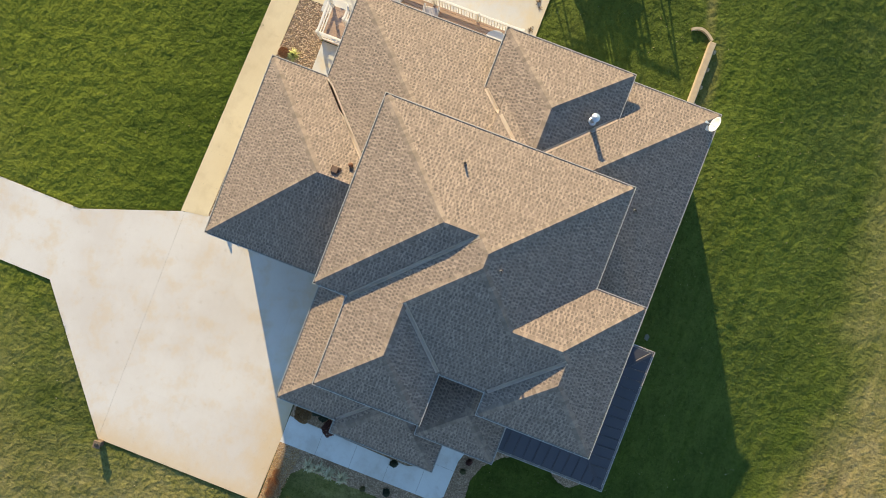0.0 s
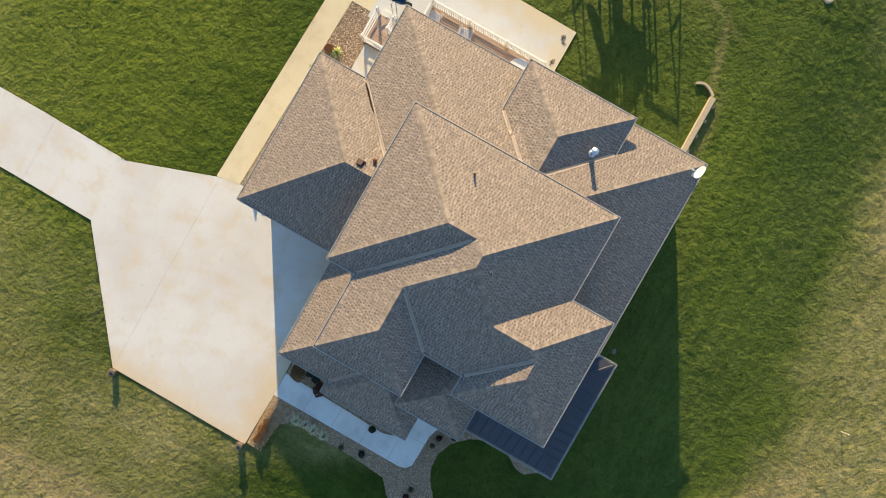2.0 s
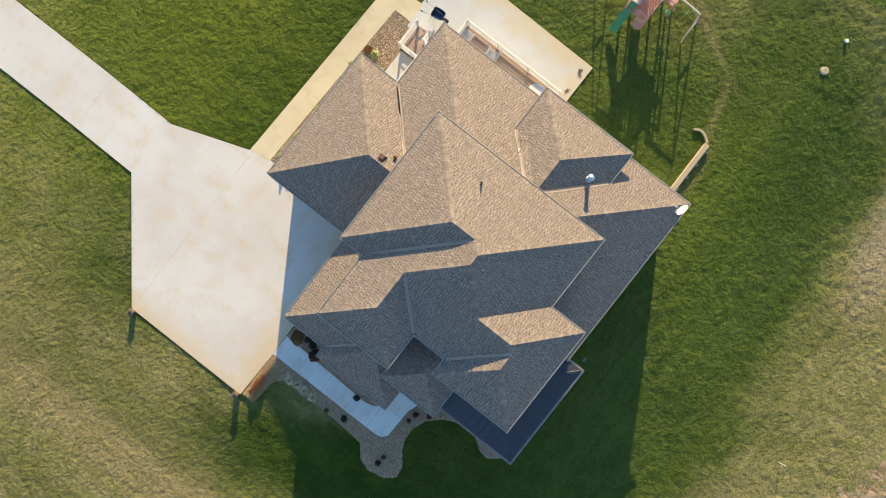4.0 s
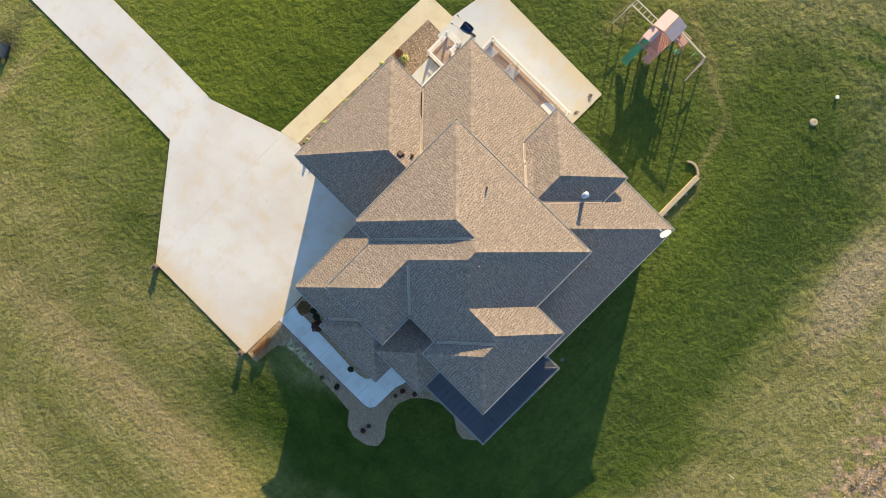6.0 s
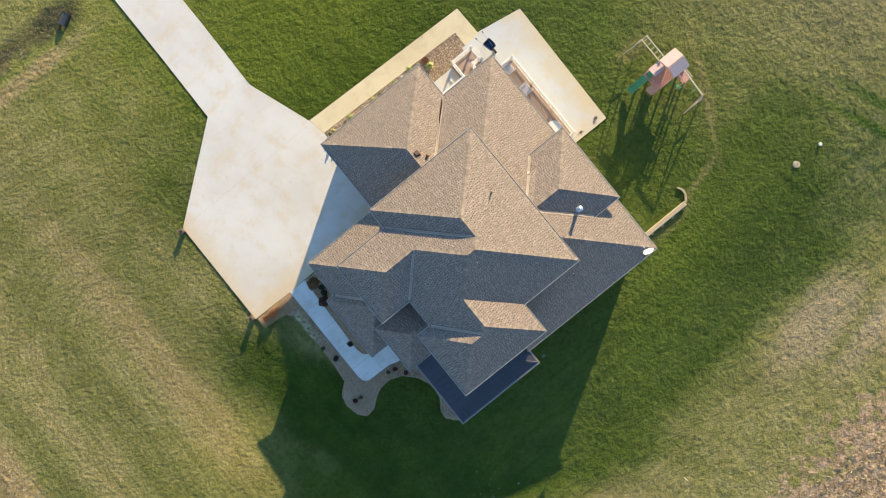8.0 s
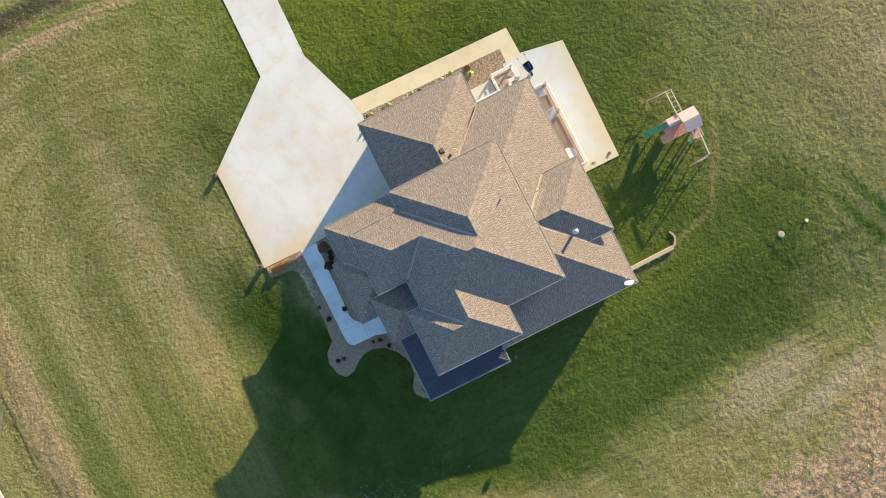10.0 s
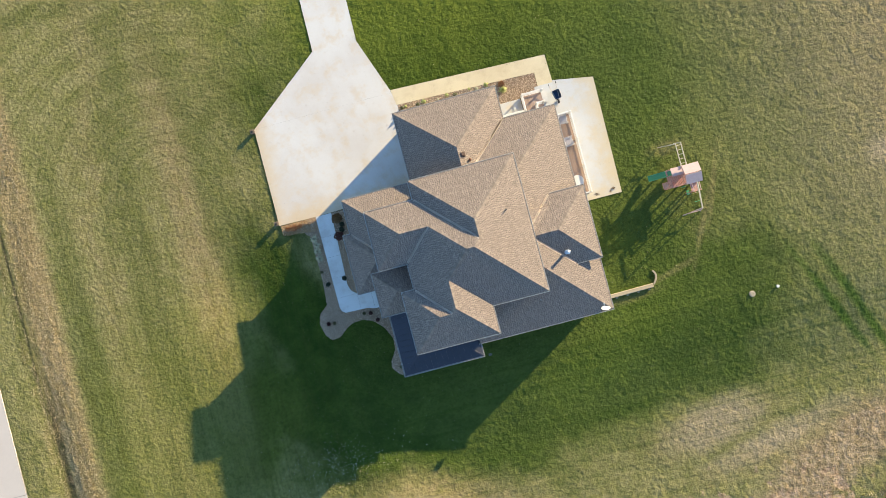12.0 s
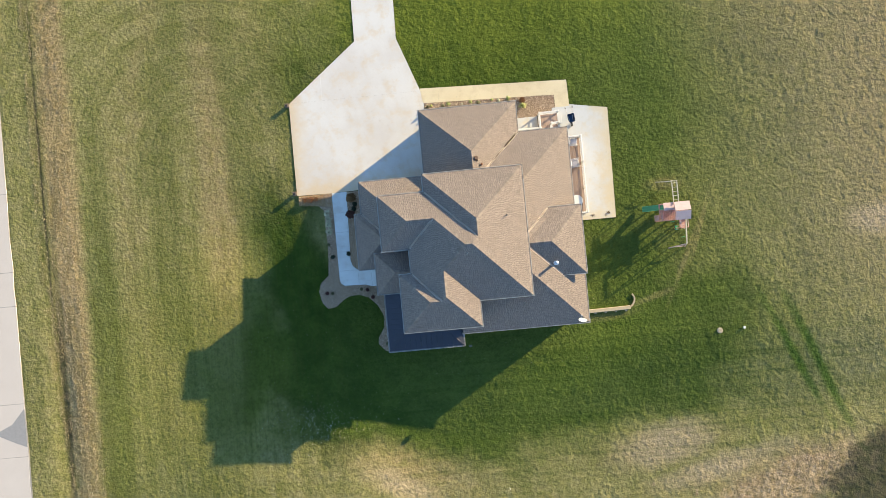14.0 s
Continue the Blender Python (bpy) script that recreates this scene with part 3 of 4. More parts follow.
def pipe_vent(x, y, k, h, label):
    z = height(k, x, y)
    v = thing("pipe_vent", label, "roof vent", (x, y, z))
    part("flashing", tube((0, 0, -0.1), (0, 0, 0.07), 0.11, 0.05, 14), BROWN_VENT, v)
    part("pipe", tube((0, 0, -0.1), (0, 0, h), 0.04, 0.038, 14), RUBBER, v)
    part("collar", tube((0, 0, 0.06), (0, 0, 0.10), 0.055, 0.045, 14), GALV, v)
    return v


pipe_vent(4.40, 2.83, "K", 0.38, "thin black plumbing vent pipe on a sunlit slope")
pipe_vent(1.24, 0.30, "K", 0.22, "short pipe vent with a pale collar on a shaded slope")
pipe_vent(5.31, -3.91, "L", 0.22, "short pipe vent with a pale collar on a low slope")
z = height("G", 2.56, 7.46)
v = thing("box_vent", "square dark brown box vent on the garage roof", "roof vent", (2.56, 7.46, z), 0)
part("base", slab([(-0.18, -0.18), (0.18, -0.18), (0.18, 0.18), (-0.18, 0.18)], -0.12, 0.04, 0.01), BROWN_VENT, v)
part("hood", box(-0.14, 0.14, -0.13, 0.13, 0.0, 0.15, pose(0, 0, 0, 0, 14, 0), 0.03), BROWN_VENT, v)
v = thing("turbine_vent", "small rounded rust-brown vent on the garage roof", "roof vent", (2.99, 6.99, height("G", 2.99, 6.99)))
part("neck", tube((0, 0, -0.1), (0, 0, 0.1), 0.09, 0.08, 12), BROWN_VENT, v)
bm = bmesh.new()
bmesh.ops.create_uvsphere(bm, u_segments=14, v_segments=7, radius=0.10, matrix=Matrix.Translation((0, 0, 0.16)) @ Matrix.Diagonal((1, 1, 0.7, 1)))
part("cap", bm, plain("rust_brown", (0.20, 0.09, 0.05), 0.6), v)
v = thing("flue_pipe", "galvanised flue pipe with a conical rain cap", "chimney", (7.86, -1.07, height("B", 7.86, -1.07)))
part("flashing", tube((0, 0, -0.1), (0, 0, 0.1), 0.19, 0.11, 18), GALV, v)
part("pipe", tube((0, 0, 0.0), (0, 0, 0.80), 0.095, 0.095, 20), GALV, v)
part("storm_collar", tube((0, 0, 0.15), (0, 0, 0.18), 0.15, 0.10, 20), GALV, v)
part("rain_cap", tube((0, 0, 0.84), (0, 0, 0.92), 0.165, 0.03, 20), GALV, v)
for a in range(3):
    c, s_ = math.cos(a * 2.1) * 0.09, math.sin(a * 2.1) * 0.09
    part("cap_strut", bar((c, s_, 0.78), (c, s_, 0.86), 0.02, 0.01), GALV, v)


def dish():
    v = thing("satellite_dish", "white oval satellite dish on an arm at the eave corner", "satellite dish", (9.55, -5.62, height("L", 9.55, -5.62)))
    part("foot", slab([(-0.1, -0.1), (0.1, -0.1), (0.1, 0.1), (-0.1, 0.1)], -0.06, 0.06, 0.01), GALV, v)
    part("mast", tube((0, 0, 0.0), (0.02, -0.10, 0.55), 0.025, 0.025, 10), GALV, v)
    bm = bmesh.new()
    rings = []
    for i in range(7):
        r = i / 6
        rings.append([bm.verts.new((r * 0.33 * math.cos(a * math.tau / 28), r * 0.25 * math.sin(a * math.tau / 28), 0.11 * r * r)) for a in range(28)])
    for i in range(6):
        for a in range(28):
            q = (rings[i][a], rings[i][(a + 1) % 28], rings[i + 1][(a + 1) % 28], rings[i + 1][a])
            if i:
                bm.faces.new(q)
            else:
                bm.faces.new((q[0], q[2], q[3]))
    bmesh.ops.remove_doubles(bm, verts=bm.verts[:], dist=0.0005)
    bmesh.ops.solidify(bm, geom=bm.faces[:], thickness=0.015)
    for f in bm.faces:
        f.smooth = True
    m = pose(0.06, -0.14, 0.55, -60, 0, -8)
    bmesh.ops.transform(bm, matrix=m, verts=bm.verts[:])
    part("reflector", bm, WHITE, v)
    part("feed_arm", bar((0.06, -0.10, 0.45), (-0.02, 0.34, 0.82), 0.025, 0.025), GALV, v)
    part("feed_horn", tube((-0.02, 0.36, 0.84), (-0.01, 0.28, 0.77), 0.05, 0.04, 12), GALV, v)


dish()

# ---- deck, landing and their rails ----
_n = Nodes("deck_board", 0.75)
_r = _n.object_random()
_cb = _n.mix(_n.ramp(_r, 0, 1), (0.36, 0.265, 0.22), (0.46, 0.345, 0.285))
_cb = _n.mix(_n.ramp(_n.noise(2.0, 5, 0.6, stretch=(8, 0.6, 1)), 0.4, 0.7, 0, 0.35), _cb, (0.25, 0.18, 0.145))
BOARD = _n.done(_cb, _n.noise(30, 3, 0.6, stretch=(6, 0.5, 1)), 0.3, 0.004)


def deck(name, label, x0, x1, y0, y1, z):
    d = thing(name, label, "deck")
    part("frame", box(x0 + 0.02, x1 - 0.02, y0 + 0.02, y1 - 0.02, 0.035, z - 0.035), SIDING, d)
    n = round((x1 - x0) / 0.145)
    w = (x1 - x0) / n
    me = mesh_of(box(0.004, w - 0.004, 0, y1 - y0, -0.034, 0, None, 0.004), BOARD)
    for i in range(n):
        b = part("board", me, None, d)
        b.location = (x0 + i * w, y0, z)
    return d


deck("deck", "pinkish brown boarded deck beside the house", 9.5, 11.42, 2.68, 9.08, 0.45)
deck("landing", "small brown boarded landing by the side door", 8.15, 9.78, 9.02, 11.27, 0.22)
part_step = thing("door_step", "low pale concrete step down to the walk", "steps")
part("tread", box(9.79, 10.12, 10.35, 11.2, 0.03, 0.13, None, 0.01), CONCRETE_P, part_step)
part("riser", box(9.785, 9.80, 10.35, 11.2, 0.03, 0.20), CONCRETE_P, part_step)
PADN = slab([(6.1, 9.05), (8.14, 9.05), (8.14, 11.15), (6.1, 11.15)], -0.1, 0.05, 0.01)
tagged(part("entry_pad", PADN, CONCRETE_P), "tan concrete pad between house and landing", "paving", kind="structure")


def railing(points, z, label, filled=True):
    r = thing("railing", label, "railing")
    balusters = mesh_of(box(-0.018, 0.018, -0.018, 0.018, z + 0.10, z + 0.86), WHITE)
    for a, b in zip(points, points[1:]):
        a, b = Vector(a), Vector(b)
        d = b - a
        part("top_rail", bar((*a, z + 0.90), (*b, z + 0.90), 0.11, 0.06, 0.012), WHITE, r)
        part("bottom_rail", bar((*a, z + 0.10), (*b, z + 0.10), 0.06, 0.05, 0.008), WHITE, r)
        n = int(d.length / 0.13)
        if not filled:
            part("middle_rail", bar((*a, z + 0.50), (*b, z + 0.50), 0.06, 0.05, 0.008), WHITE, r)
        for i in range(1, n if filled else 1):
            o = part("baluster", balusters, None, r)
            o.location = (*a.lerp(b, i / n), 0)
        m = max(1, round(d.length / 1.9))
        for i in range(m + (b == Vector(points[-1]))):
            c = a.lerp(b, i / m)
            post = part("post", box(c.x - 0.055, c.x + 0.055, c.y - 0.055, c.y + 0.055, z - 0.01, z + 1.0, None, 0.006), WHITE, r)
            part("post_cap", box(c.x - 0.062, c.x + 0.062, c.y - 0.062, c.y + 0.062, z + 1.0, z + 1.03, None, 0.015), WHITE, post)
    return r


railing([(9.6, 9.0), (11.36, 9.0), (11.36, 2.74), (9.85, 2.74)], 0.45, "white vinyl railing with balusters round the deck")
railing([(6.3, 10.0), (8.2, 9.99), (8.2, 11.22), (9.74, 11.22)], 0.22, "white vinyl railing round the landing and ramp", False)
railing([(9.12, 9.6), (9.12, 10.32), (9.72, 10.32)], 0.22, "short white railing beside the landing steps", False)

CUSHION = plain("grey_cushion", (0.58, 0.55, 0.56), 0.9, 0, 0.2, 9)
FRAME_W = plain("pale_furniture_frame", (0.62, 0.58, 0.55), 0.5)


def patio_chair(x, y, turn):
    c = thing("patio_chair", "pale patio armchair with grey cushions on the deck", "chair", (x, y, 0.45), turn, "chairs on the deck")
    for sx in (-0.32, 0.32):
        for sy in (-0.30, 0.30):
            part("leg", box(sx - 0.03, sx + 0.03, sy - 0.03, sy + 0.03, 0, 0.40, None, 0.006), FRAME_W, c)
        part("armrest", box(sx - 0.05, sx + 0.05, -0.34, 0.36, 0.58, 0.62, None, 0.012), FRAME_W, c)
        part("arm_support", box(sx - 0.025, sx + 0.025, 0.26, 0.31, 0.36, 0.58), FRAME_W, c)
    part("seat_frame", box(-0.34, 0.34, -0.33, 0.33, 0.34, 0.40, None, 0.01), FRAME_W, c)
    part("seat_cushion", box(-0.28, 0.28, -0.27, 0.31, 0.40, 0.52, None, 0.04), CUSHION, c)
    part("back_cushion", box(-0.28, 0.28, -0.08, 0.06, 0.0, 0.46, pose(0, -0.33, 0.5, 14, 0, 0), 0.04), CUSHION, c)
    part("backrest", box(-0.34, 0.34, -0.03, 0.02, -0.06, 0.52, pose(0, -0.42, 0.46, 14, 0, 0), 0.01), FRAME_W, c)


patio_chair(10.74, 8.62, -92)
patio_chair(10.76, 6.86, -84)
v = thing("patio_table", "round white patio table under the eave", "table", (10.55, 3.72, 0.45))
part("tabletop", tube((0, 0, 0.70), (0, 0, 0.735), 0.50, 0.50, 40), WHITE, v)
part("pedestal", tube((0, 0, 0.05), (0, 0, 0.70), 0.05, 0.05, 14), WHITE, v)
part("foot", tube((0, 0, 0.0), (0, 0, 0.05), 0.28, 0.22, 28), WHITE, v)


def wheelbarrow():
    w = thing("wheelbarrow", "wheelbarrow with a dark blue tray and pale handles", "wheelbarrow", (10.84, 10.62, 0.04), 8)
    blue = plain("blue_painted_steel", (0.05, 0.09, 0.16), 0.4, 0.3, 0.3, 5)
    bm = bmesh.new()
    rings = []
    for inset, z in ((0.0, 0.68), (0.10, 0.36)):
        ring = []
        for i in range(24):
            a = i * math.tau / 24
            x = 0.29 * max(-1, min(1, 1.35 * math.cos(a)))
            y = 0.36 * max(-1, min(1, 1.25 * math.sin(a)))
            k = 1 - inset * 2.2
            ring.append(bm.verts.new((x * k * (1.0 if y > -0.2 else 0.86), y * k, z)))
        rings.append(ring)
    for i in range(24):
        bm.faces.new((rings[0][i], rings[0][(i + 1) % 24], rings[1][(i + 1) % 24], rings[1][i]))
    bm.faces.new(rings[1])
    bmesh.ops.recalc_face_normals(bm, faces=bm.faces[:])
    bmesh.ops.solidify(bm, geom=bm.faces[:], thickness=0.02)
    part("tray", bm, blue, w)
    for sx in (-1, 1):
        part("handle", bar((sx * 0.10, -0.46, 0.30), (sx * 0.30, 0.95, 0.58), 0.045, 0.05, 0.01), FRAME_W, w)
        part("leg", bar((sx * 0.22, 0.30, 0.42), (sx * 0.24, 0.42, 0.0), 0.03, 0.03), GALV, w)
        part("grip", bar((sx * 0.285, 0.82, 0.555), (sx * 0.305, 0.98, 0.587), 0.055, 0.06, 0.015), RUBBER, w)
    wheel = part("wheel", tube((-0.05, -0.44, 0.19), (0.05, -0.44, 0.19), 0.19, 0.19, 20), RUBBER, w)
    part("rim", tube((-0.055, -0.44, 0.19), (0.055, -0.44, 0.19), 0.09, 0.09, 14), GALV, wheel)


wheelbarrow()


# ---- play set ----
CEDAR = plain("faded_red_cedar", (0.68, 0.40, 0.33), 0.8, 0, 0.3, 5)
CEDAR_PALE = plain("bleached_wood", (0.68, 0.50, 0.47), 0.8, 0, 0.25, 5)
GREEN_PLASTIC = plain("green_plastic", (0.08, 0.40, 0.20), 0.45, 0, 0.25, 2)
CREAM = plain("cream_wood", (0.66, 0.60, 0.46), 0.7, 0, 0.2, 5)


def play_set():
    p = thing("play_set", "faded wooden play tower with green slide and swing beam", "play set")
    for x in (18.08, 19.2):
        for y in (1.45, 2.75):
            part("tower_post", box(x - 0.05, x + 0.05, y - 0.05, y + 0.05, 0, 2.15, None, 0.008), CEDAR, p)
    for x in (17.12,):
        for y in (1.45, 2.75):
            part("deck_post", box(x - 0.05, x + 0.05, y - 0.05, y + 0.05, 0, 1.95, None, 0.008), CEDAR, p)
    # platform boards
    me = mesh_of(box(0, 0.13, 1.40, 2.80, 1.18, 1.215, None, 0.004), CEDAR)
    for i in range(15):
        b = part("platform_board", me, None, p)
        b.location = (17.08 + i * 0.144, 0, 0)
    for a, b in (((17.12, 1.45), (18.08, 1.45)), ((17.12, 1.45), (17.12, 2.15)), ((17.12, 2.75), (18.08, 2.75)), ((18.08, 1.45), (19.2, 1.45)), ((19.2, 1.45), (19.2, 2.75)), ((18.08, 2.75), (19.2, 2.75))):
        part("rail", bar((*a, 1.85), (*b, 1.85), 0.05, 0.10, 0.006), CEDAR, p)
        d = Vector(b) - Vector(a)
        for i in range(int(d.length / 0.16)):
            c = Vector(a) + d * ((i + 0.5) / int(d.length / 0.16))
            part("slat", box(c.x - 0.03, c.x + 0.03, c.y - 0.03, c.y + 0.03, 1.2, 1.85), CEDAR, p)
    # gabled roof of boards
    for sgn, mat in ((1, CEDAR_PALE), (-1, CEDAR_PALE)):
        roof = part("roof_side", bar((18.03, 2.1 + sgn * 0.38, 2.44), (19.2, 2.1 + sgn * 0.38, 2.44), 0.02, 0.02), mat, p)
        for i in range(5):
            y = 2.1 + sgn * (0.03 + i * 0.135)
            zz = 2.62 - abs(y - 2.1) * 0.40
            m = pose(0, y, zz, -sgn * 22, 0, 0)
            part("roof_board", box(18.0, 19.24, -0.005 if sgn > 0 else -0.165, 0.165 if sgn > 0 else 0.005, -0.012, 0.012, m, 0.003), mat, roof)
    part("fascia", bar((18.02, 1.42, 2.31), (18.02, 2.1, 2.59), 0.03, 0.12), CEDAR, p)
    part("fascia", bar((18.02, 2.78, 2.31), (18.02, 2.1, 2.59), 0.03, 0.12), CEDAR_PALE, p)
    # half roof over the low deck
    part("awning", box(-0.42, 0.42, -0.32, 0.32, -0.015, 0.015, pose(17.66, 2.52, 2.06, -12, 0, 0), 0.004), CEDAR_PALE, p)
    # lower climbing wall towards the west
    part("climb_ramp", bar((17.10, 1.72, 1.2), (17.0, 1.72, 0.02), 0.5, 0.05, 0.006), CEDAR, p)
    for i in range(4):
        part("rung", bar((17.05 - i * 0.023, 1.5, 1.03 - i * 0.26), (17.05 - i * 0.023, 1.95, 1.03 - i * 0.26), 0.07, 0.05), CEDAR_PALE, p)
    # slide
    bm = bmesh.new()
    steps = 14
    prev = None
    for i in range(steps + 1):
        t = i / steps
        x = 17.5 - t * 1.5
        z = 1.3 * (1 - t) ** 1.1 + 0.20
        row = [bm.verts.new((x, 2.56 + o * 0.88, z + h)) for o, h in ((-0.26, 0.16), (-0.22, 0.16), (-0.20, 0.0), (0.20, 0.0), (0.22, 0.16), (0.26, 0.16), (0.26, -0.03), (-0.26, -0.03))]
        if prev:
            for j in range(8):
                bm.faces.new((prev[j], prev[(j + 1) % 8], row[(j + 1) % 8], row[j]))
        else:
            bm.faces.new(row)
        prev = row
    bm.faces.new(prev)
    bmesh.ops.recalc_face_normals(bm, faces=bm.faces[:])
    part("slide", bm, GREEN_PLASTIC, p, "green plastic slide")
    # ladder bars to the north with their end frame
    for x in (18.08, 18.48):
        part("side_beam", bar((x, 2.7, 2.05), (x, 4.55, 2.05), 0.06, 0.09, 0.006), CREAM, p)
    for i in range(5):
        part("ladder_bar", tube((18.08, 3.0 + i * 0.34, 2.05), (18.48, 3.0 + i * 0.34, 2.05), 0.02), CREAM, p)
    for x0_, x1_ in ((18.08, 17.35), (18.48, 18.62)):
        part("end_leg", bar((x0_, 4.5, 2.05), (x1_, 4.72, 0.0), 0.06, 0.06, 0.008), CREAM, p)
    part("end_brace", bar((17.62, 4.62, 0.95), (18.62, 4.62, 0.95), 0.05, 0.08), CREAM, p)
    # side platform and swing beam to the south
    for i in range(4):
        part("platform_board", box(18.55 + i * 0.145, 18.68 + i * 0.145, 0.72, 1.42, 1.40, 1.435), CEDAR, p)
    for x in (18.55, 19.12):
        part("platform_post", box(x - 0.04, x + 0.04, 0.72, 0.80, 0, 1.9), CEDAR, p)
        part("platform_rail", bar((x, 0.74, 1.85), (x, 1.42, 1.85), 0.04, 0.08), CEDAR_PALE, p)
    part("swing_beam", bar((18.9, 1.45, 2.1), (18.78, -0.60, 2.1), 0.08, 0.12, 0.008), CREAM, p)
    for x1_ in (17.9, 19.25):
        part("swing_leg", bar((18.78, -0.58, 2.08), (x1_, -0.82, 0.0), 0.07, 0.07, 0.008), CEDAR_PALE, p)
    part("leg_brace", bar((18.17, -0.76, 0.62), (19.1, -0.76, 0.62), 0.05, 0.08), CEDAR_PALE, p)
    seat = part("swing_seat", box(18.42, 18.64, 0.62, 0.98, 0.52, 0.56, None, 0.015), GREEN_PLASTIC, p, "green swing seat")
    for y in (0.64, 0.96):
        part("chain", tube((18.53, y, 0.55), (18.86, y, 2.05), 0.012, 0.012, 6), GALV, seat)
    part("trapeze", tube((18.66, -0.02, 1.25), (19.0, -0.02, 1.25), 0.02), GREEN_PLASTIC, p)
    part("toy_wheel", tube((18.0, 1.25, 1.50), (18.0, 1.31, 1.50), 0.17, 0.17, 16), GREEN_PLASTIC, p, "green toy steering wheel")


play_set()


# ---- edging, posts, caps ----
STONE = plain("tan_stone", (0.54, 0.44, 0.30), 0.9, 0, 0.35, 6)


def retaining_wall():
    w = thing("retaining_wall", "low tan edging beam with a thin curved end in the lawn", "garden edging")
    part("beam", bar((10.55, -5.44, 0.08), (14.28, -5.40, 0.08), 0.30, 0.30, 0.025), STONE, w)
    for i in range(4):
        part("buttress", box(11.3 + i * 0.85, 11.46 + i * 0.85, -5.70, -5.60, -0.06, 0.12, None, 0.02), STONE, w)
    bm = bmesh.new()
    rows = []
    for i in range(11):
        a = i / 10
        c, out = Vector((14.36 + 0.34 * math.sin(a * 2.6), -5.36 + a * 1.05)), Vector((1.0, -0.55 * math.cos(a * 2.6))).normalized()
        rows.append([bm.verts.new((*(c + out * e), z)) for e, z in ((-0.06, -0.06), (-0.06, 0.13), (0.06, 0.13), (0.06, -0.06))])
    for p, q in zip(rows, rows[1:]):
        for j in range(4):
            bm.faces.new((p[j], p[(j + 1) % 4], q[(j + 1) % 4], q[j]))
    bm.faces.new(rows[0])
    bm.faces.new(rows[-1])
    bmesh.ops.recalc_face_normals(bm, faces=bm.faces[:])
    part("curved_strip", bm, STONE, w)


retaining_wall()


def light_post(x, y):
    p = thing("light_post", "short square stone light post at the driveway corner", "post", (x, y, 0.0), 4, "posts at the driveway")
    part("shaft", box(-0.13, 0.13, -0.13, 0.13, -0.05, 0.38, None, 0.015), plain("post_brown", (0.12, 0.085, 0.065), 0.8), p)
    cap = part("cap", box(-0.17, 0.17, -0.17, 0.17, 0.38, 0.44, None, 0.015), plain("weathered_brown_cap", (0.20, 0.15, 0.11), 0.85, 0, 0.3, 12), p)
    part("lamp", box(-0.08, 0.08, -0.08, 0.08, 0.44, 0.51, None, 0.02), RUBBER, cap)


light_post(-12.66, 14.06)
light_post(-12.66, 6.62)
LID = plain("pale_concrete_lid", (0.50, 0.42, 0.30), 0.85, 0, 0.25, 8)
v = thing("tank_lid", "round pale concrete access lid in the lawn", "lid", (21.45, -7.99, 0.0))
part("ring", tube((0, 0, -0.08), (0, 0, 0.03), 0.24, 0.22, 24), LID, v)
part("lid", tube((0, 0, 0.03), (0, 0, 0.045), 0.19, 0.17, 24), LID, v)
part("handle", bar((-0.08, 0, 0.13), (0.08, 0, 0.13), 0.02, 0.03), RUBBER, v)
v = thing("cleanout_pipe", "small white cleanout cap in the lawn", "lid", (23.42, -7.9, 0.0))
part("riser", tube((0, 0, -0.05), (0, 0, 0.12), 0.09, 0.09, 14), WHITE, v)
part("cap", tube((0, 0, 0.12), (0, 0, 0.16), 0.12, 0.10, 14), WHITE, v)
v = thing("marker_stake", "thin pale marker stake in the lawn", "stake", (3.0, -19.74, float(ground_z(3.0, -19.74))))
part("stake", tube((0, 0, -0.05), (0.02, 0.05, 0.75), 0.025, 0.02, 8), CREAM, v)
part("tip", tube((0.02, 0.05, 0.75), (0.021, 0.053, 0.80), 0.03, 0.01, 8), WHITE, v)
tagged(part("stepping_stone", slab([(0.68, -7.5), (0.88, -7.53), (0.98, -7.42), (0.9, -7.32), (0.7, -7.34)], -0.08, 0.02, 0.01), plain("mossy_stone", (0.22, 0.22, 0.17), 0.9, 0, 0.4, 9)),
       "pale flat stone in the shaded lawn", "stone")

v = thing("culvert_pipe", "dark metal culvert pipe end in a weedy dip", "pipe", (-9.9, 30.25, 0.0), 25)
bm = bmesh.new()
ring = [[bm.verts.new((l, r * math.cos(i * math.tau / 20), 0.10 + r * math.sin(i * math.tau / 20))) for i in range(20)] for l, r in ((-0.5, 0.25), (0.32, 0.25), (0.35, 0.28), (0.35, 0.22), (-0.5, 0.22))]
for p, q in zip(ring, ring[1:] + ring[:1]):
    for i in range(20):
        bm.faces.new((p[i], p[(i + 1) % 20], q[(i + 1) % 20], q[i]))
bmesh.ops.recalc_face_normals(bm, faces=bm.faces[:])
part("pipe", bm, plain("dull_culvert_steel", (0.10, 0.11, 0.125), 0.5, 0.5, 0.4, 5), v)

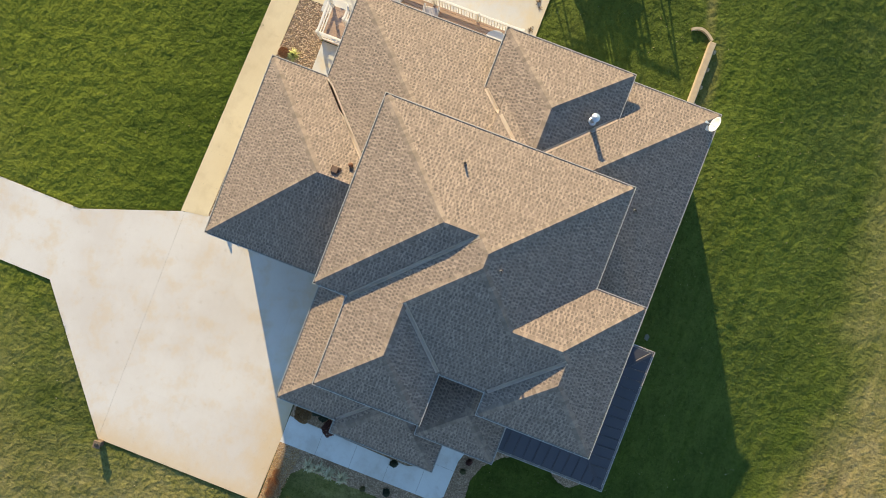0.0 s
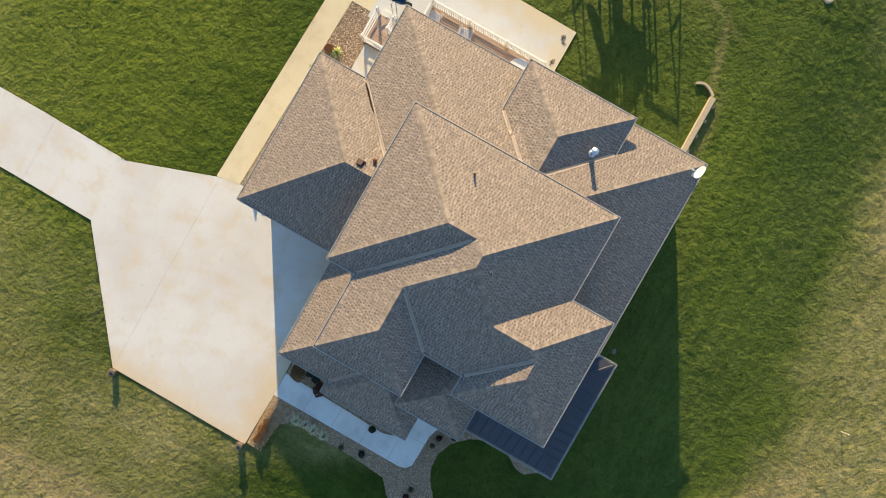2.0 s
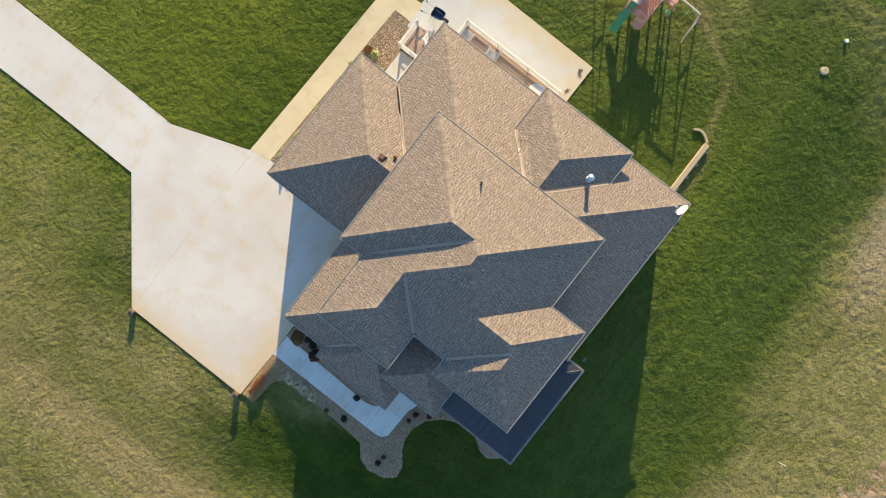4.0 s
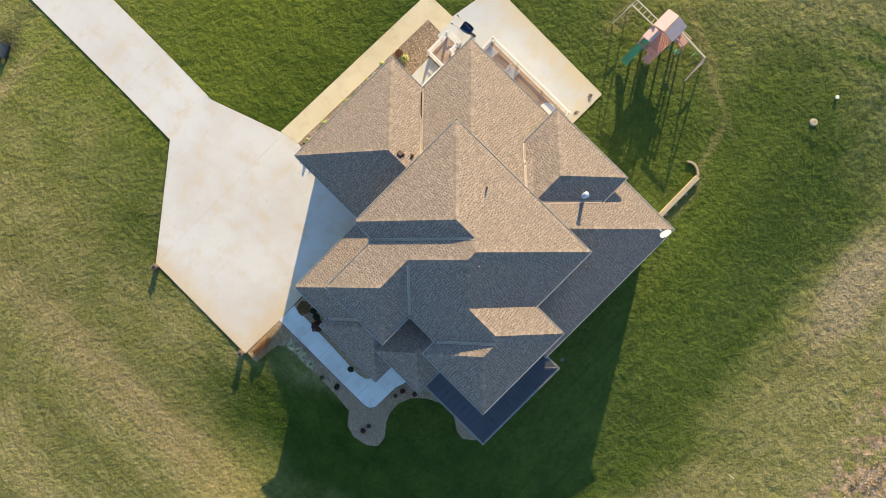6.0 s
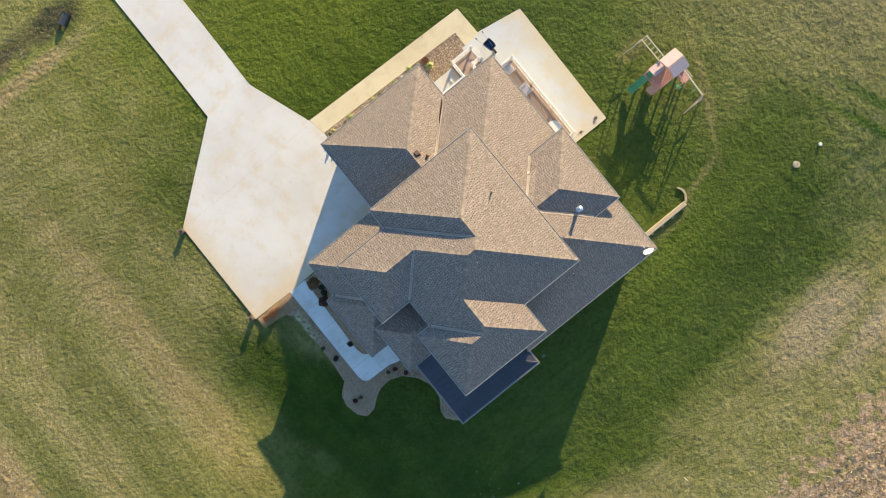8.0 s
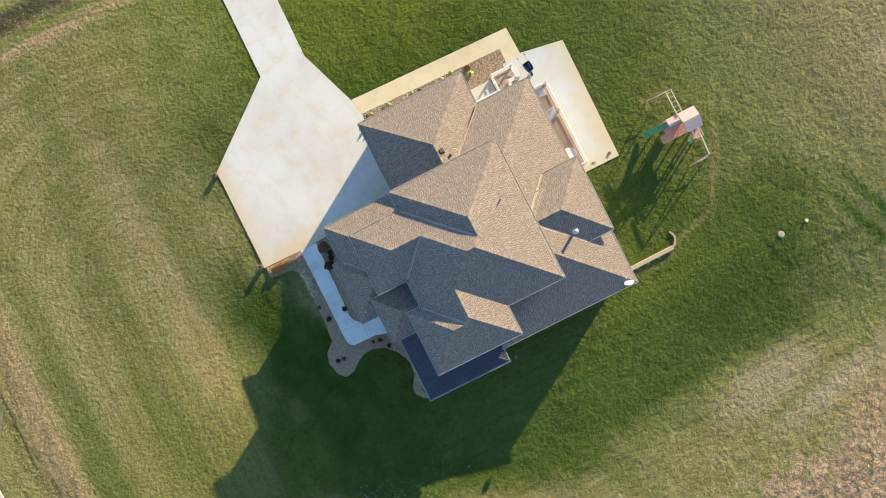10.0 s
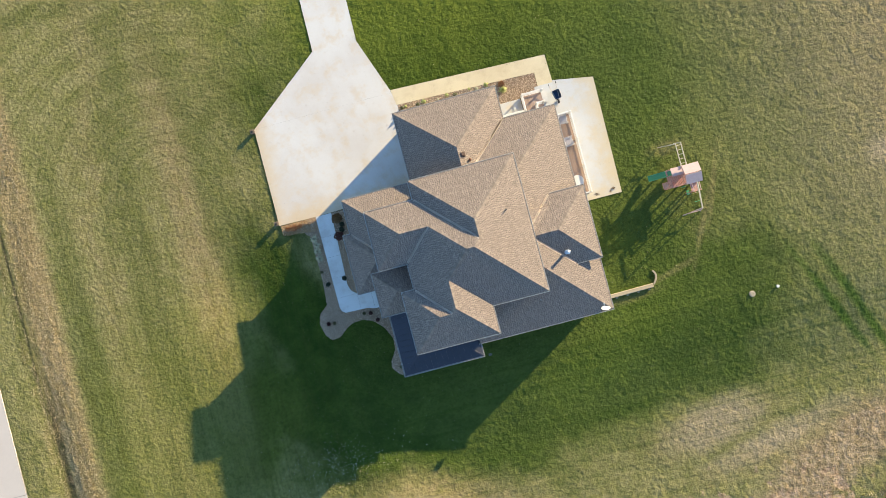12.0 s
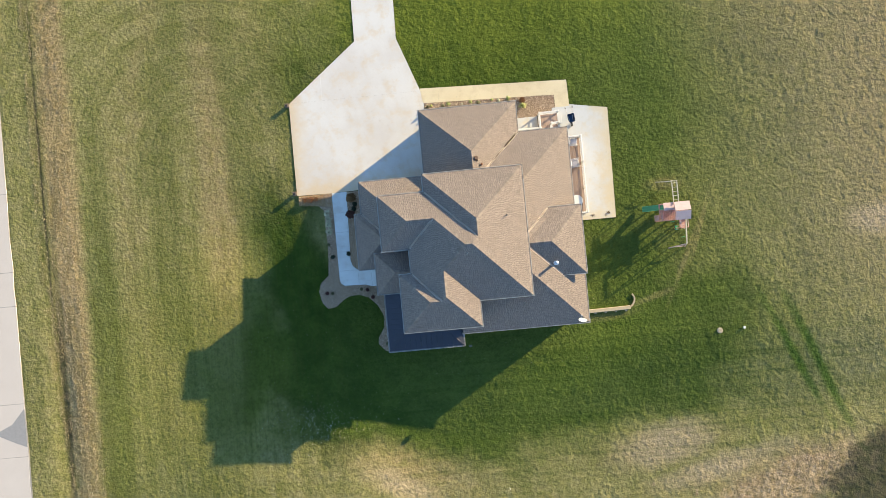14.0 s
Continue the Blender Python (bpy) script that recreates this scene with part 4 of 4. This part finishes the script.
# ---- planting beds ----
_n = Nodes("bed_mulch", 0.95)
_cm = _n.mix(_n.noise(14, 5, 0.7), (0.23, 0.165, 0.105), (0.40, 0.295, 0.195))
MULCH = _n.done(_cm, _n.noise(40, 4, 0.8), 0.8, 0.03)
_n = Nodes("river_stone", 0.75)
_ri = _n.island()
_cs = _n.mix(_n.ramp(_ri, 0, 1), (0.27, 0.185, 0.12), (0.62, 0.48, 0.345))
_cs = _n.mix(_n.ramp(_n.noise(3, 2), 0.5, 0.8, 0, 0.5), _cs, (0.33, 0.23, 0.15))
PEBBLE = _n.done(_cs, _n.noise(50, 3), 0.3, 0.004)
_n = Nodes("lava_stone", 0.85)
_cs = _n.mix(_n.ramp(_n.island(), 0, 1), (0.30, 0.17, 0.07), (0.50, 0.36, 0.20))
ORANGE_STONE = _n.done(_cs, _n.noise(50, 3), 0.3, 0.004)

BED_NORTH = [(6.1, 11.13), (8.13, 11.13), (8.13, 11.29), (9.68, 11.29), (9.68, 12.81), (-1.2, 13.19), (-1.1, 11.4), (6.1, 11.4)]
BED_HOUSE = [(-8.34, 6.39), (-8.53, 0.66), (-8.38, 0.17), (-7.98, -0.18), (-6.9, -0.18), (-6.9, 4.0), (-6.4, 4.1), (-6.4, 6.39)]
BED_WEST = [(-9.64, 6.38), (-9.62, -0.9), (-9.52, -1.27), (-9.23, -1.47), (-7.5, -1.52), (-6.9, -1.72), (-5.3, -1.72), (-5.2, -5.0), (-4.6, -6.4),
            (-3.8, -6.95), (-4.7, -7.25), (-5.5, -7.4), (-6.3, -7.15), (-6.8, -6.6), (-6.75, -6.0), (-6.2, -5.2), (-6.15, -4.3), (-6.6, -3.3),
            (-7.3, -2.6), (-8.1, -2.3), (-8.9, -2.35), (-9.5, -2.65), (-10.1, -3.15), (-10.75, -3.25), (-11.2, -2.75), (-11.42, -1.8), (-11.2, -1.05), (-10.5, -0.5),
            (-10.35, 1.5), (-10.4, 5.0), (-10.9, 5.5), (-12.0, 5.6), (-12.45, 5.9), (-12.45, 6.38)]


def inside(pts, x, y):
    c = False
    for i in range(len(pts)):
        (ax, ay), (bx, by) = pts[i - 1], pts[i]
        if (ay > y) != (by > y) and x < (bx - ax) * (y - ay) / (by - ay) + ax:
            c = not c
    return c


def pebbles(name, pts, count, material, label, z, seed, keep=None, size=(0.02, 0.048)):
    """Loose rounded stones over a bed, as one joined heap."""
    rng = random.Random(seed)
    xs, ys = [p[0] for p in pts], [p[1] for p in pts]
    base = [(1, 0, 0), (0.3, 0.95, 0), (-0.8, 0.6, 0), (-0.8, -0.6, 0), (0.3, -0.95, 0), (0.1, 0.05, 0.7)]
    vs, fs = [], []
    while count:
        x, y = rng.uniform(min(xs), max(xs)), rng.uniform(min(ys), max(ys))
        if not inside(pts, x, y) or (keep and not keep(x, y)):
            continue
        count -= 1
        r, a = rng.uniform(*size), rng.random() * math.tau
        e = rng.uniform(0.65, 1.2)
        n = len(vs)
        for bx, by, bz in base:
            k = rng.uniform(0.8, 1.15)
            px, py = bx * k * r, by * k * r * e
            vs.append((x + px * math.cos(a) - py * math.sin(a), y + px * math.sin(a) + py * math.cos(a), z + (bz * r * 1.1 if bz else -0.004)))
        for i in range(5):
            fs.append((n + i, n + (i + 1) % 5, n + 5))
    me = bpy.data.meshes.new(name)
    me.from_pydata(vs, [], fs)
    me.materials.append(material)
    return tagged(part(name, me, None), label, "stones", kind="stuff")


for nm, pts, lab in (("bed_north", BED_NORTH, "gravelled planting bed beside the walk"), ("bed_house", BED_HOUSE, "gravelled planting bed against the house"),
                     ("bed_west", BED_WEST, "curving gravel bed round the front lawn")):
    tagged(part(nm, slab(pts, -0.1, 0.012), MULCH), lab, "planting bed", kind="structure")
pebbles("bed_stones", BED_NORTH, 7000, PEBBLE, "tan and brown river stones", 0.012, 1, None, (0.02, 0.06))
pebbles("bed_stones", BED_HOUSE, 6200, PEBBLE, "grey and tan river stones", 0.012, 2, None, (0.018, 0.05))
pebbles("bed_stones", BED_WEST, 15000, PEBBLE, "grey and tan river stones", 0.012, 3, lambda x, y: y < 5.3 or x > -10.2, (0.018, 0.05))
pebbles("bed_stones", [(-12.45, 5.6), (-9.7, 5.3), (-9.66, 6.37), (-12.45, 6.37)], 1400, ORANGE_STONE, "warm orange-tan river stones", 0.014, 4)


def leaf_material(name, a, b):
    n = Nodes(name, 0.7)
    return n.done(n.mix(n.island(), a, b))


def shrub(x, y, r, h, material, label, seed, blades=False, name="shrub"):
    """A small plant: stems and many small leaves, or a fan of narrow blades."""
    rng = random.Random(seed)
    s = thing(name, label, "plant", (x, y, 0.0))
    bm = bmesh.new()
    for i in range(6):
        a = rng.random() * math.tau
        add_tube(bm, (0, 0, 0), (math.cos(a) * r * 0.5, math.sin(a) * r * 0.5, h * 0.7), 0.012, 0.005, 5)
    part("stems", bm, CEDAR, s)
    vs, fs = [], []
    if blades:
        for i in range(70):
            a, t = rng.random() * math.tau, rng.uniform(0.25, 1.0)
            L, w = r * rng.uniform(0.7, 1.1), 0.022 * rng.uniform(0.7, 1.4)
            c, s_ = math.cos(a), math.sin(a)
            n = len(vs)
            for d, zz, ww in ((0.03, 0.02, w), (L * 0.5 * t, h * (1.2 - t * 0.4), w * 1.2), (L * t, h * (1.0 - t * 0.75), 0.003)):
                vs += [(c * d - s_ * ww, s_ * d + c * ww, zz), (c * d + s_ * ww, s_ * d - c * ww, zz)]
            fs += [(n, n + 1, n + 3, n + 2), (n + 2, n + 3, n + 5, n + 4)]
    else:
        for i in range(int(900 * min(1.6, r / 0.3))):
            a, q, w = rng.random() * math.tau, rng.random() ** 0.5, rng.uniform(0.025, 0.055)
            d = q * r * (0.9 + 0.07 * math.sin(2 * a + seed) + 0.06 * math.sin(5 * a + 2.3 * seed) + 0.05 * math.sin(9 * a - seed))
            zz = h * (0.25 + 0.75 * math.sqrt(max(0, 1 - q * q)) * rng.uniform(0.55, 1.0))
            o = Vector((math.cos(a) * d, math.sin(a) * d, zz))
            e = Vector((rng.uniform(-1, 1), rng.uniform(-1, 1), rng.uniform(-0.7, 0.7))).normalized()
            f = e.orthogonal().normalized()
            n = len(vs)
            vs += [tuple(o - e * w), tuple(o + f * w * 0.6), tuple(o + e * w), tuple(o - f * w * 0.6)]
            fs.append((n, n + 1, n + 2, n + 3))
    me = bpy.data.meshes.new("leaves")
    me.from_pydata(vs, [], fs)
    me.materials.append(material)
    part("leaves", me, None, s)
    return s


RUST = leaf_material("rust_leaf", (0.11, 0.06, 0.025), (0.27, 0.16, 0.06))
WINE = leaf_material("wine_leaf", (0.06, 0.022, 0.018), (0.13, 0.045, 0.035))
DARKG = leaf_material("dark_green_leaf", (0.018, 0.030, 0.018), (0.045, 0.065, 0.035))
FLAME = leaf_material("orange_leaf", (0.30, 0.13, 0.05), (0.47, 0.26, 0.12))
YUCCA = leaf_material("yellow_green_leaf", (0.25, 0.31, 0.07), (0.55, 0.54, 0.20))
STRAW = leaf_material("straw_blade", (0.38, 0.37, 0.23), (0.58, 0.55, 0.38))
OLIVE = leaf_material("olive_leaf", (0.08, 0.085, 0.03), (0.15, 0.14, 0.06))
shrub(-8.02, 5.85, 0.44, 0.5, RUST, "rust-brown rounded shrub beside the front walk", 1)
shrub(-8.20, 4.47, 0.40, 0.45, WINE, "dark wine-red rounded shrub beside the front walk", 2)
shrub(-7.75, 5.32, 0.20, 0.25, DARKG, "small dark green shrub in the gravel", 3)
shrub(-7.86, 4.93, 0.22, 0.25, DARKG, "small dark green shrub in the gravel", 4)
for i, (x, y) in enumerate(((-10.14, 4.75), (-10.08, 4.25), (-10.12, 3.75), (-10.1, 3.15))):
    shrub(x, y, 0.44, 0.3, STRAW, "pale straw-coloured ornamental grass clump", 10 + i, True, "ornamental_grass")
for i, (x, y, r) in enumerate(((-11.45, 5.98, 0.30), (-11.95, 6.0, 0.22), (-10.95, 6.02, 0.17))):
    shrub(x, y, r, 0.38, FLAME, "orange-leaved shrub at the driveway edge", 20 + i)
shrub(7.02, 12.14, 0.42, 0.3, YUCCA, "yellow-green variegated yucca clump", 30, True, "yucca")
shrub(7.0, 12.62, 0.26, 0.3, FLAME, "small red-orange shrub beside the yucca", 31)
for i, (x, y) in enumerate(((-10.3, -2.0), (-10.75, -1.95), (-8.65, 1.2), (-7.85, -1.85), (-6.95, -2.6), (-10.0, 1.05), (-10.25, 2.1), (-7.35, -1.96), (-5.9, -3.2), (-6.1, -6.6))):
    shrub(x, y, 0.13 + 0.03 * (i % 3), 0.18, (OLIVE, WINE, DARKG)[i % 3], "small dormant perennial in the gravel bed", 40 + i)
for i in range(9):
    shrub(-0.6 + i * 0.82 + 0.2 * math.sin(i * 2.3), 12.86 + 0.06 * math.cos(i * 3.1), 0.15 + 0.06 * ((i * 7) % 3), 0.12, (YUCCA, OLIVE, YUCCA, STRAW)[i % 4], "small straggly plant along the garage wall", 60 + i, True)

for i, (x, y, h) in enumerate(((-0.9, 12.85, 0.35), (-1.0, 12.45, 0.45), (-0.95, 12.05, 0.35))):
    shrub(x, y, 0.20, h, OLIVE, "straggly tall plant at the garage corner", 80 + i, True)

# ---- road and verge ----
_n = Nodes("road_concrete", 0.9)
_cr = _n.mix(_n.noise(0.5, 5, 0.6), (0.58, 0.515, 0.45), (0.67, 0.60, 0.53))
_cr = _n.mix(_n.ramp(_n.noise(70, 3, 0.7), 0.4, 0.7, 0, 0.3), _cr, (0.30, 0.28, 0.26))
ROADM = _n.done(_cr, _n.noise(60, 3), 0.3, 0.005)
road = part("road", slab([(-44.4, -200), (-37.3, -200), (-37.36, -12), (-37.5, 2), (-37.38, 17), (-37.2, 60), (-37.2, 200), (-44.4, 200)], -0.15, -0.012), JOINT)
tagged(road, "pale concrete road with cracked joints", "road", kind="structure")
ys = [-200, -60, -30, -18.5, -13.4, -8.9, -0.6, 2.3, 9, 15, 21, 27, 33, 40, 60, 200]
for a, b in zip(ys, ys[1:]):
    w = random.Random(int(a * 10)).uniform(-0.05, 0.05)
    part("slab", slab([(-44.35, a + 0.02), (-37.42 + w * 0.4, a + 0.02), (-37.46 - w, (a + b) / 2), (-37.42, b - 0.02), (-44.35, b - 0.02)], -0.1, 0.0), ROADM, road)

part("patch", slab([(-40.2, -11.3), (-38.6, -10.6), (-37.44, -9.3), (-37.44, -12.6), (-38.4, -12.2)], -0.05, 0.005), plain("grey_patch", (0.36, 0.35, 0.34), 0.9, 0, 0.25, 4), road, "grey patched wedge at the kerb")

# ---- concrete paving, slab by slab ----
paving("driveway", "pale stained concrete driveway and turning pad", DRIVE, (-9.7,), (8.05, 11.15, 14.26, 18.9, 23.1, 29, 35, 41, 47, 53), 0.03, CONCRETE, wide=(14.26, 23.1))
paving("garden_walk", "warm tan concrete garden walk", WALK, (0.1, 1.6, 3.1, 4.6, 6.1, 7.6, 9.1), (12.9,), 0.034, CONCRETE_W)
paving("patio", "pale concrete patio beside the deck", PATIO, (), (4.6, 7.0, 9.4, 11.6), 0.04, CONCRETE_P)
paving("front_walk", "bluish grey concrete front walk in shade", FRONT, (-8.0, -6.9), (-0.2, 1.4, 3.05, 4.7), 0.036, CONCRETE_F, 0.006)

# ---- grass blades and fallen leaves ----
FOOT = [[(x0 + 0.3, y0 + 0.3), (x1 - 0.3, y0 + 0.3), (x1 - 0.3, y1 - 0.3), (x0 + 0.3, y1 - 0.3)] for x0, x1, y0, y1, *_ in ROOFS.values()]
BARE = [DRIVE, WALK, PATIO, FRONT, BED_NORTH, BED_HOUSE, BED_WEST, [(6.0, 9.0), (9.9, 9.0), (9.9, 11.3), (6.0, 11.3)], *FOOT]


def inside_all(pts, x, y):
    c = np.zeros(len(x), bool)
    for i in range(len(pts)):
        (ax, ay), (bx, by) = pts[i - 1], pts[i]
        if ay != by:
            c ^= ((ay > y) != (by > y)) & (x < (bx - ax) * (y - ay) / (by - ay) + ax)
    return c


def open_ground(gen, n, box_):
    x, y = gen.uniform(box_[0], box_[1], n), gen.uniform(box_[2], box_[3], n)
    ok = x > -37.3
    for pts in BARE:
        ok &= ~inside_all(pts, x, y)
    return x[ok], y[ok]


def blades_mesh(name, x, y, gen, height_, width, material, lean=0.6):
    """Single grass blades, each a bent pair of triangles."""
    n = len(x)
    a, h, w = gen.uniform(0, math.tau, n), height_ * gen.uniform(0.5, 1.3, n), width * gen.uniform(0.6, 1.4, n)
    lx, ly = gen.normal(0, lean, n) * h, gen.normal(0, lean, n) * h
    z = ground_z(x, y)
    v = np.empty((n, 4, 3), np.float32)
    dx, dy = np.cos(a) * w / 2, np.sin(a) * w / 2
    v[:, 0] = np.stack([x - dx, y - dy, z - 0.01], 1)
    v[:, 1] = np.stack([x + dx, y + dy, z - 0.01], 1)
    v[:, 2] = np.stack([x + dx * 0.8 + lx * 0.5, y + dy * 0.8 + ly * 0.5, z + h * 0.7], 1)
    v[:, 3] = np.stack([x - dx * 0.3 + lx, y - dy * 0.3 + ly, z + h], 1)
    me = bpy.data.meshes.new(name)
    me.vertices.add(4 * n)
    me.vertices.foreach_set("co", v.ravel())
    me.loops.add(4 * n)
    me.loops.foreach_set("vertex_index", np.arange(4 * n, dtype=np.int32))
    me.polygons.add(n)
    me.polygons.foreach_set("loop_start", np.arange(0, 4 * n, 4, dtype=np.int32))
    me.update(calc_edges=True)
    me.materials.append(material)
    return me


gen = np.random.default_rng(7)
x, y = open_ground(gen, 1100000, (-26, 30, -25, 28))
clump = np.array([noise.noise((px * 3.2, py * 3.2, 0.0)) for px, py in zip(x, y)])
keep = clump > gen.uniform(-0.7, 0.5, len(x))
x, y = x[keep], y[keep]
tagged(part("grass", blades_mesh("grass", x, y, gen, 0.017, 0.036, BLADES, 1.5), None), "short tufted green lawn grass", "grass", kind="stuff")
x, y = open_ground(gen, 300000, (-37.2, 44, -34, 38))
keep = (x < -26) | (x > 30) | (y < -25) | (y > 28)
x, y = x[keep], y[keep]
tagged(part("meadow_grass", blades_mesh("meadow_grass", x, y, gen, 0.02, 0.046, BLADES, 1.5), None), "rough dry meadow grass", "grass", kind="stuff")
# blades that hang over the edges of the paving
ex, ey = [], []
for pts in (DRIVE, WALK, PATIO, FRONT):
    for a, b in zip(pts, pts[1:] + pts[:1]):
        d = np.array(b) - np.array(a)
        n = int(min(np.hypot(*d), 26) * 260)
        t = gen.uniform(0, min(1, 26 / np.hypot(*d)) if b[1] > a[1] else 1, n)
        if np.hypot(*d) > 26 and b[1] < a[1]:
            t = 1 - t * 26 / np.hypot(*d)
        out = np.array((-d[1], d[0])) / np.hypot(*d)
        off = gen.normal(0, 0.045, n)
        ex.append(a[0] + d[0] * t + out[0] * off)
        ey.append(a[1] + d[1] * t + out[1] * off)
ex, ey = np.concatenate(ex), np.concatenate(ey)
keep = rough(ex, ey, 2.2) + 0.6 * rough(ex, ey, 6.0) > gen.uniform(-0.5, 0.6, len(ex))
count = sum(inside_all(pts, ex + dx, ey + dy).astype(int) for pts in BARE for dx, dy in ((0.13, 0), (-0.13, 0), (0, 0.13), (0, -0.13)))
keep &= count < 4
ex, ey = ex[keep], ey[keep]
tagged(part("edge_grass", blades_mesh("edge_grass", ex, ey, gen, 0.045, 0.02, BLADES, 0.7), None), "ragged grass along the edges of the concrete", "grass", kind="stuff")
# tall dry weeds along the ditch and the north edge
y1 = gen.uniform(-30, 40, 70000)
x1 = gen.choice([-34.9, -34.4, -33.9, -33.3, -32.8, -32.1], 70000) + gen.normal(0, 0.13, 70000) + 1.1 * np.exp(-((y1 + 15) / 7) ** 2)
x2 = gen.uniform(-36, -11.0, 12000)
y2 = 30.1 - 0.02 * (x2 + 20) + np.abs(gen.normal(0, 0.7, 12000))
x, y = np.concatenate([x1, x2]), np.concatenate([y1, y2])
keep = rough(x * 1.6, y * 0.6, 1.3) + 0.5 * rough(x, y, 3.0) > gen.uniform(-0.6, 0.5, len(x))
x, y = x[keep], y[keep]
WEED = leaf_material("dry_weed", (0.30, 0.25, 0.12), (0.50, 0.41, 0.25))
tagged(part("weeds", blades_mesh("weeds", x, y, gen, 0.075, 0.018, WEED, 0.9), None), "tall dry straw-coloured weeds along the ditch", "weeds", kind="stuff")
LEAF = leaf_material("fallen_leaf", (0.22, 0.19, 0.10), (0.46, 0.41, 0.26))
x, y = open_ground(gen, 9000, (-30, 40, -25, 30))
tagged(part("fallen_leaves", blades_mesh("fallen_leaves", x, y, gen, 0.02, 0.042, LEAF, 1.6), None), "scattered pale fallen leaves on the lawn", "leaves", kind="stuff")
drift = gen.normal((-12.4, -12.8), (2.3, 1.0), (520, 2))
tagged(part("leaf_drift", blades_mesh("leaf_drift", drift[:, 0], drift[:, 1], gen, 0.04, 0.06, leaf_material("pale_leaf", (0.42, 0.39, 0.28), (0.66, 0.60, 0.46)), 1.4), None), "drift of pale fallen leaves in the shaded lawn", "leaves", kind="stuff")
# stubble rows of the field
x, y = gen.uniform(-8, 45, 30000), gen.uniform(-44, -24.6, 30000)
keep = gen.uniform(0, 1, len(x)) < np.clip((-24.8 - y) + 0.2 * np.sin(x * 1.7), 0, 1)
x, y = x[keep], np.round(y[keep] / 0.75) * 0.75 + gen.normal(0, 0.12, keep.sum())
tagged(part("stubble", blades_mesh("stubble", x, y, gen, 0.14, 0.06, WEED, 0.8), None), "tan crop stubble in the field", "stubble", kind="stuff")

# leaf litter blown onto the patio
gen = np.random.default_rng(11)
spots = ((13.3, 2.6), (13.0, 2.45), (11.95, 2.5), (13.6, 5.6))
px = np.concatenate([x + gen.normal(0, 0.075, 45) for x, y in spots])
py = np.concatenate([y + gen.normal(0, 0.06, 45) for x, y in spots])
me = blades_mesh("leaf_litter", px, py, gen, 0.03, 0.05, leaf_material("brown_leaf", (0.14, 0.09, 0.05), (0.28, 0.19, 0.10)), 1.4)
me.transform(Matrix.Translation((0, 0, 0.052)))
tagged(part("leaf_litter", me, None), "small heaps of brown leaves on the patio", "leaves", kind="stuff")
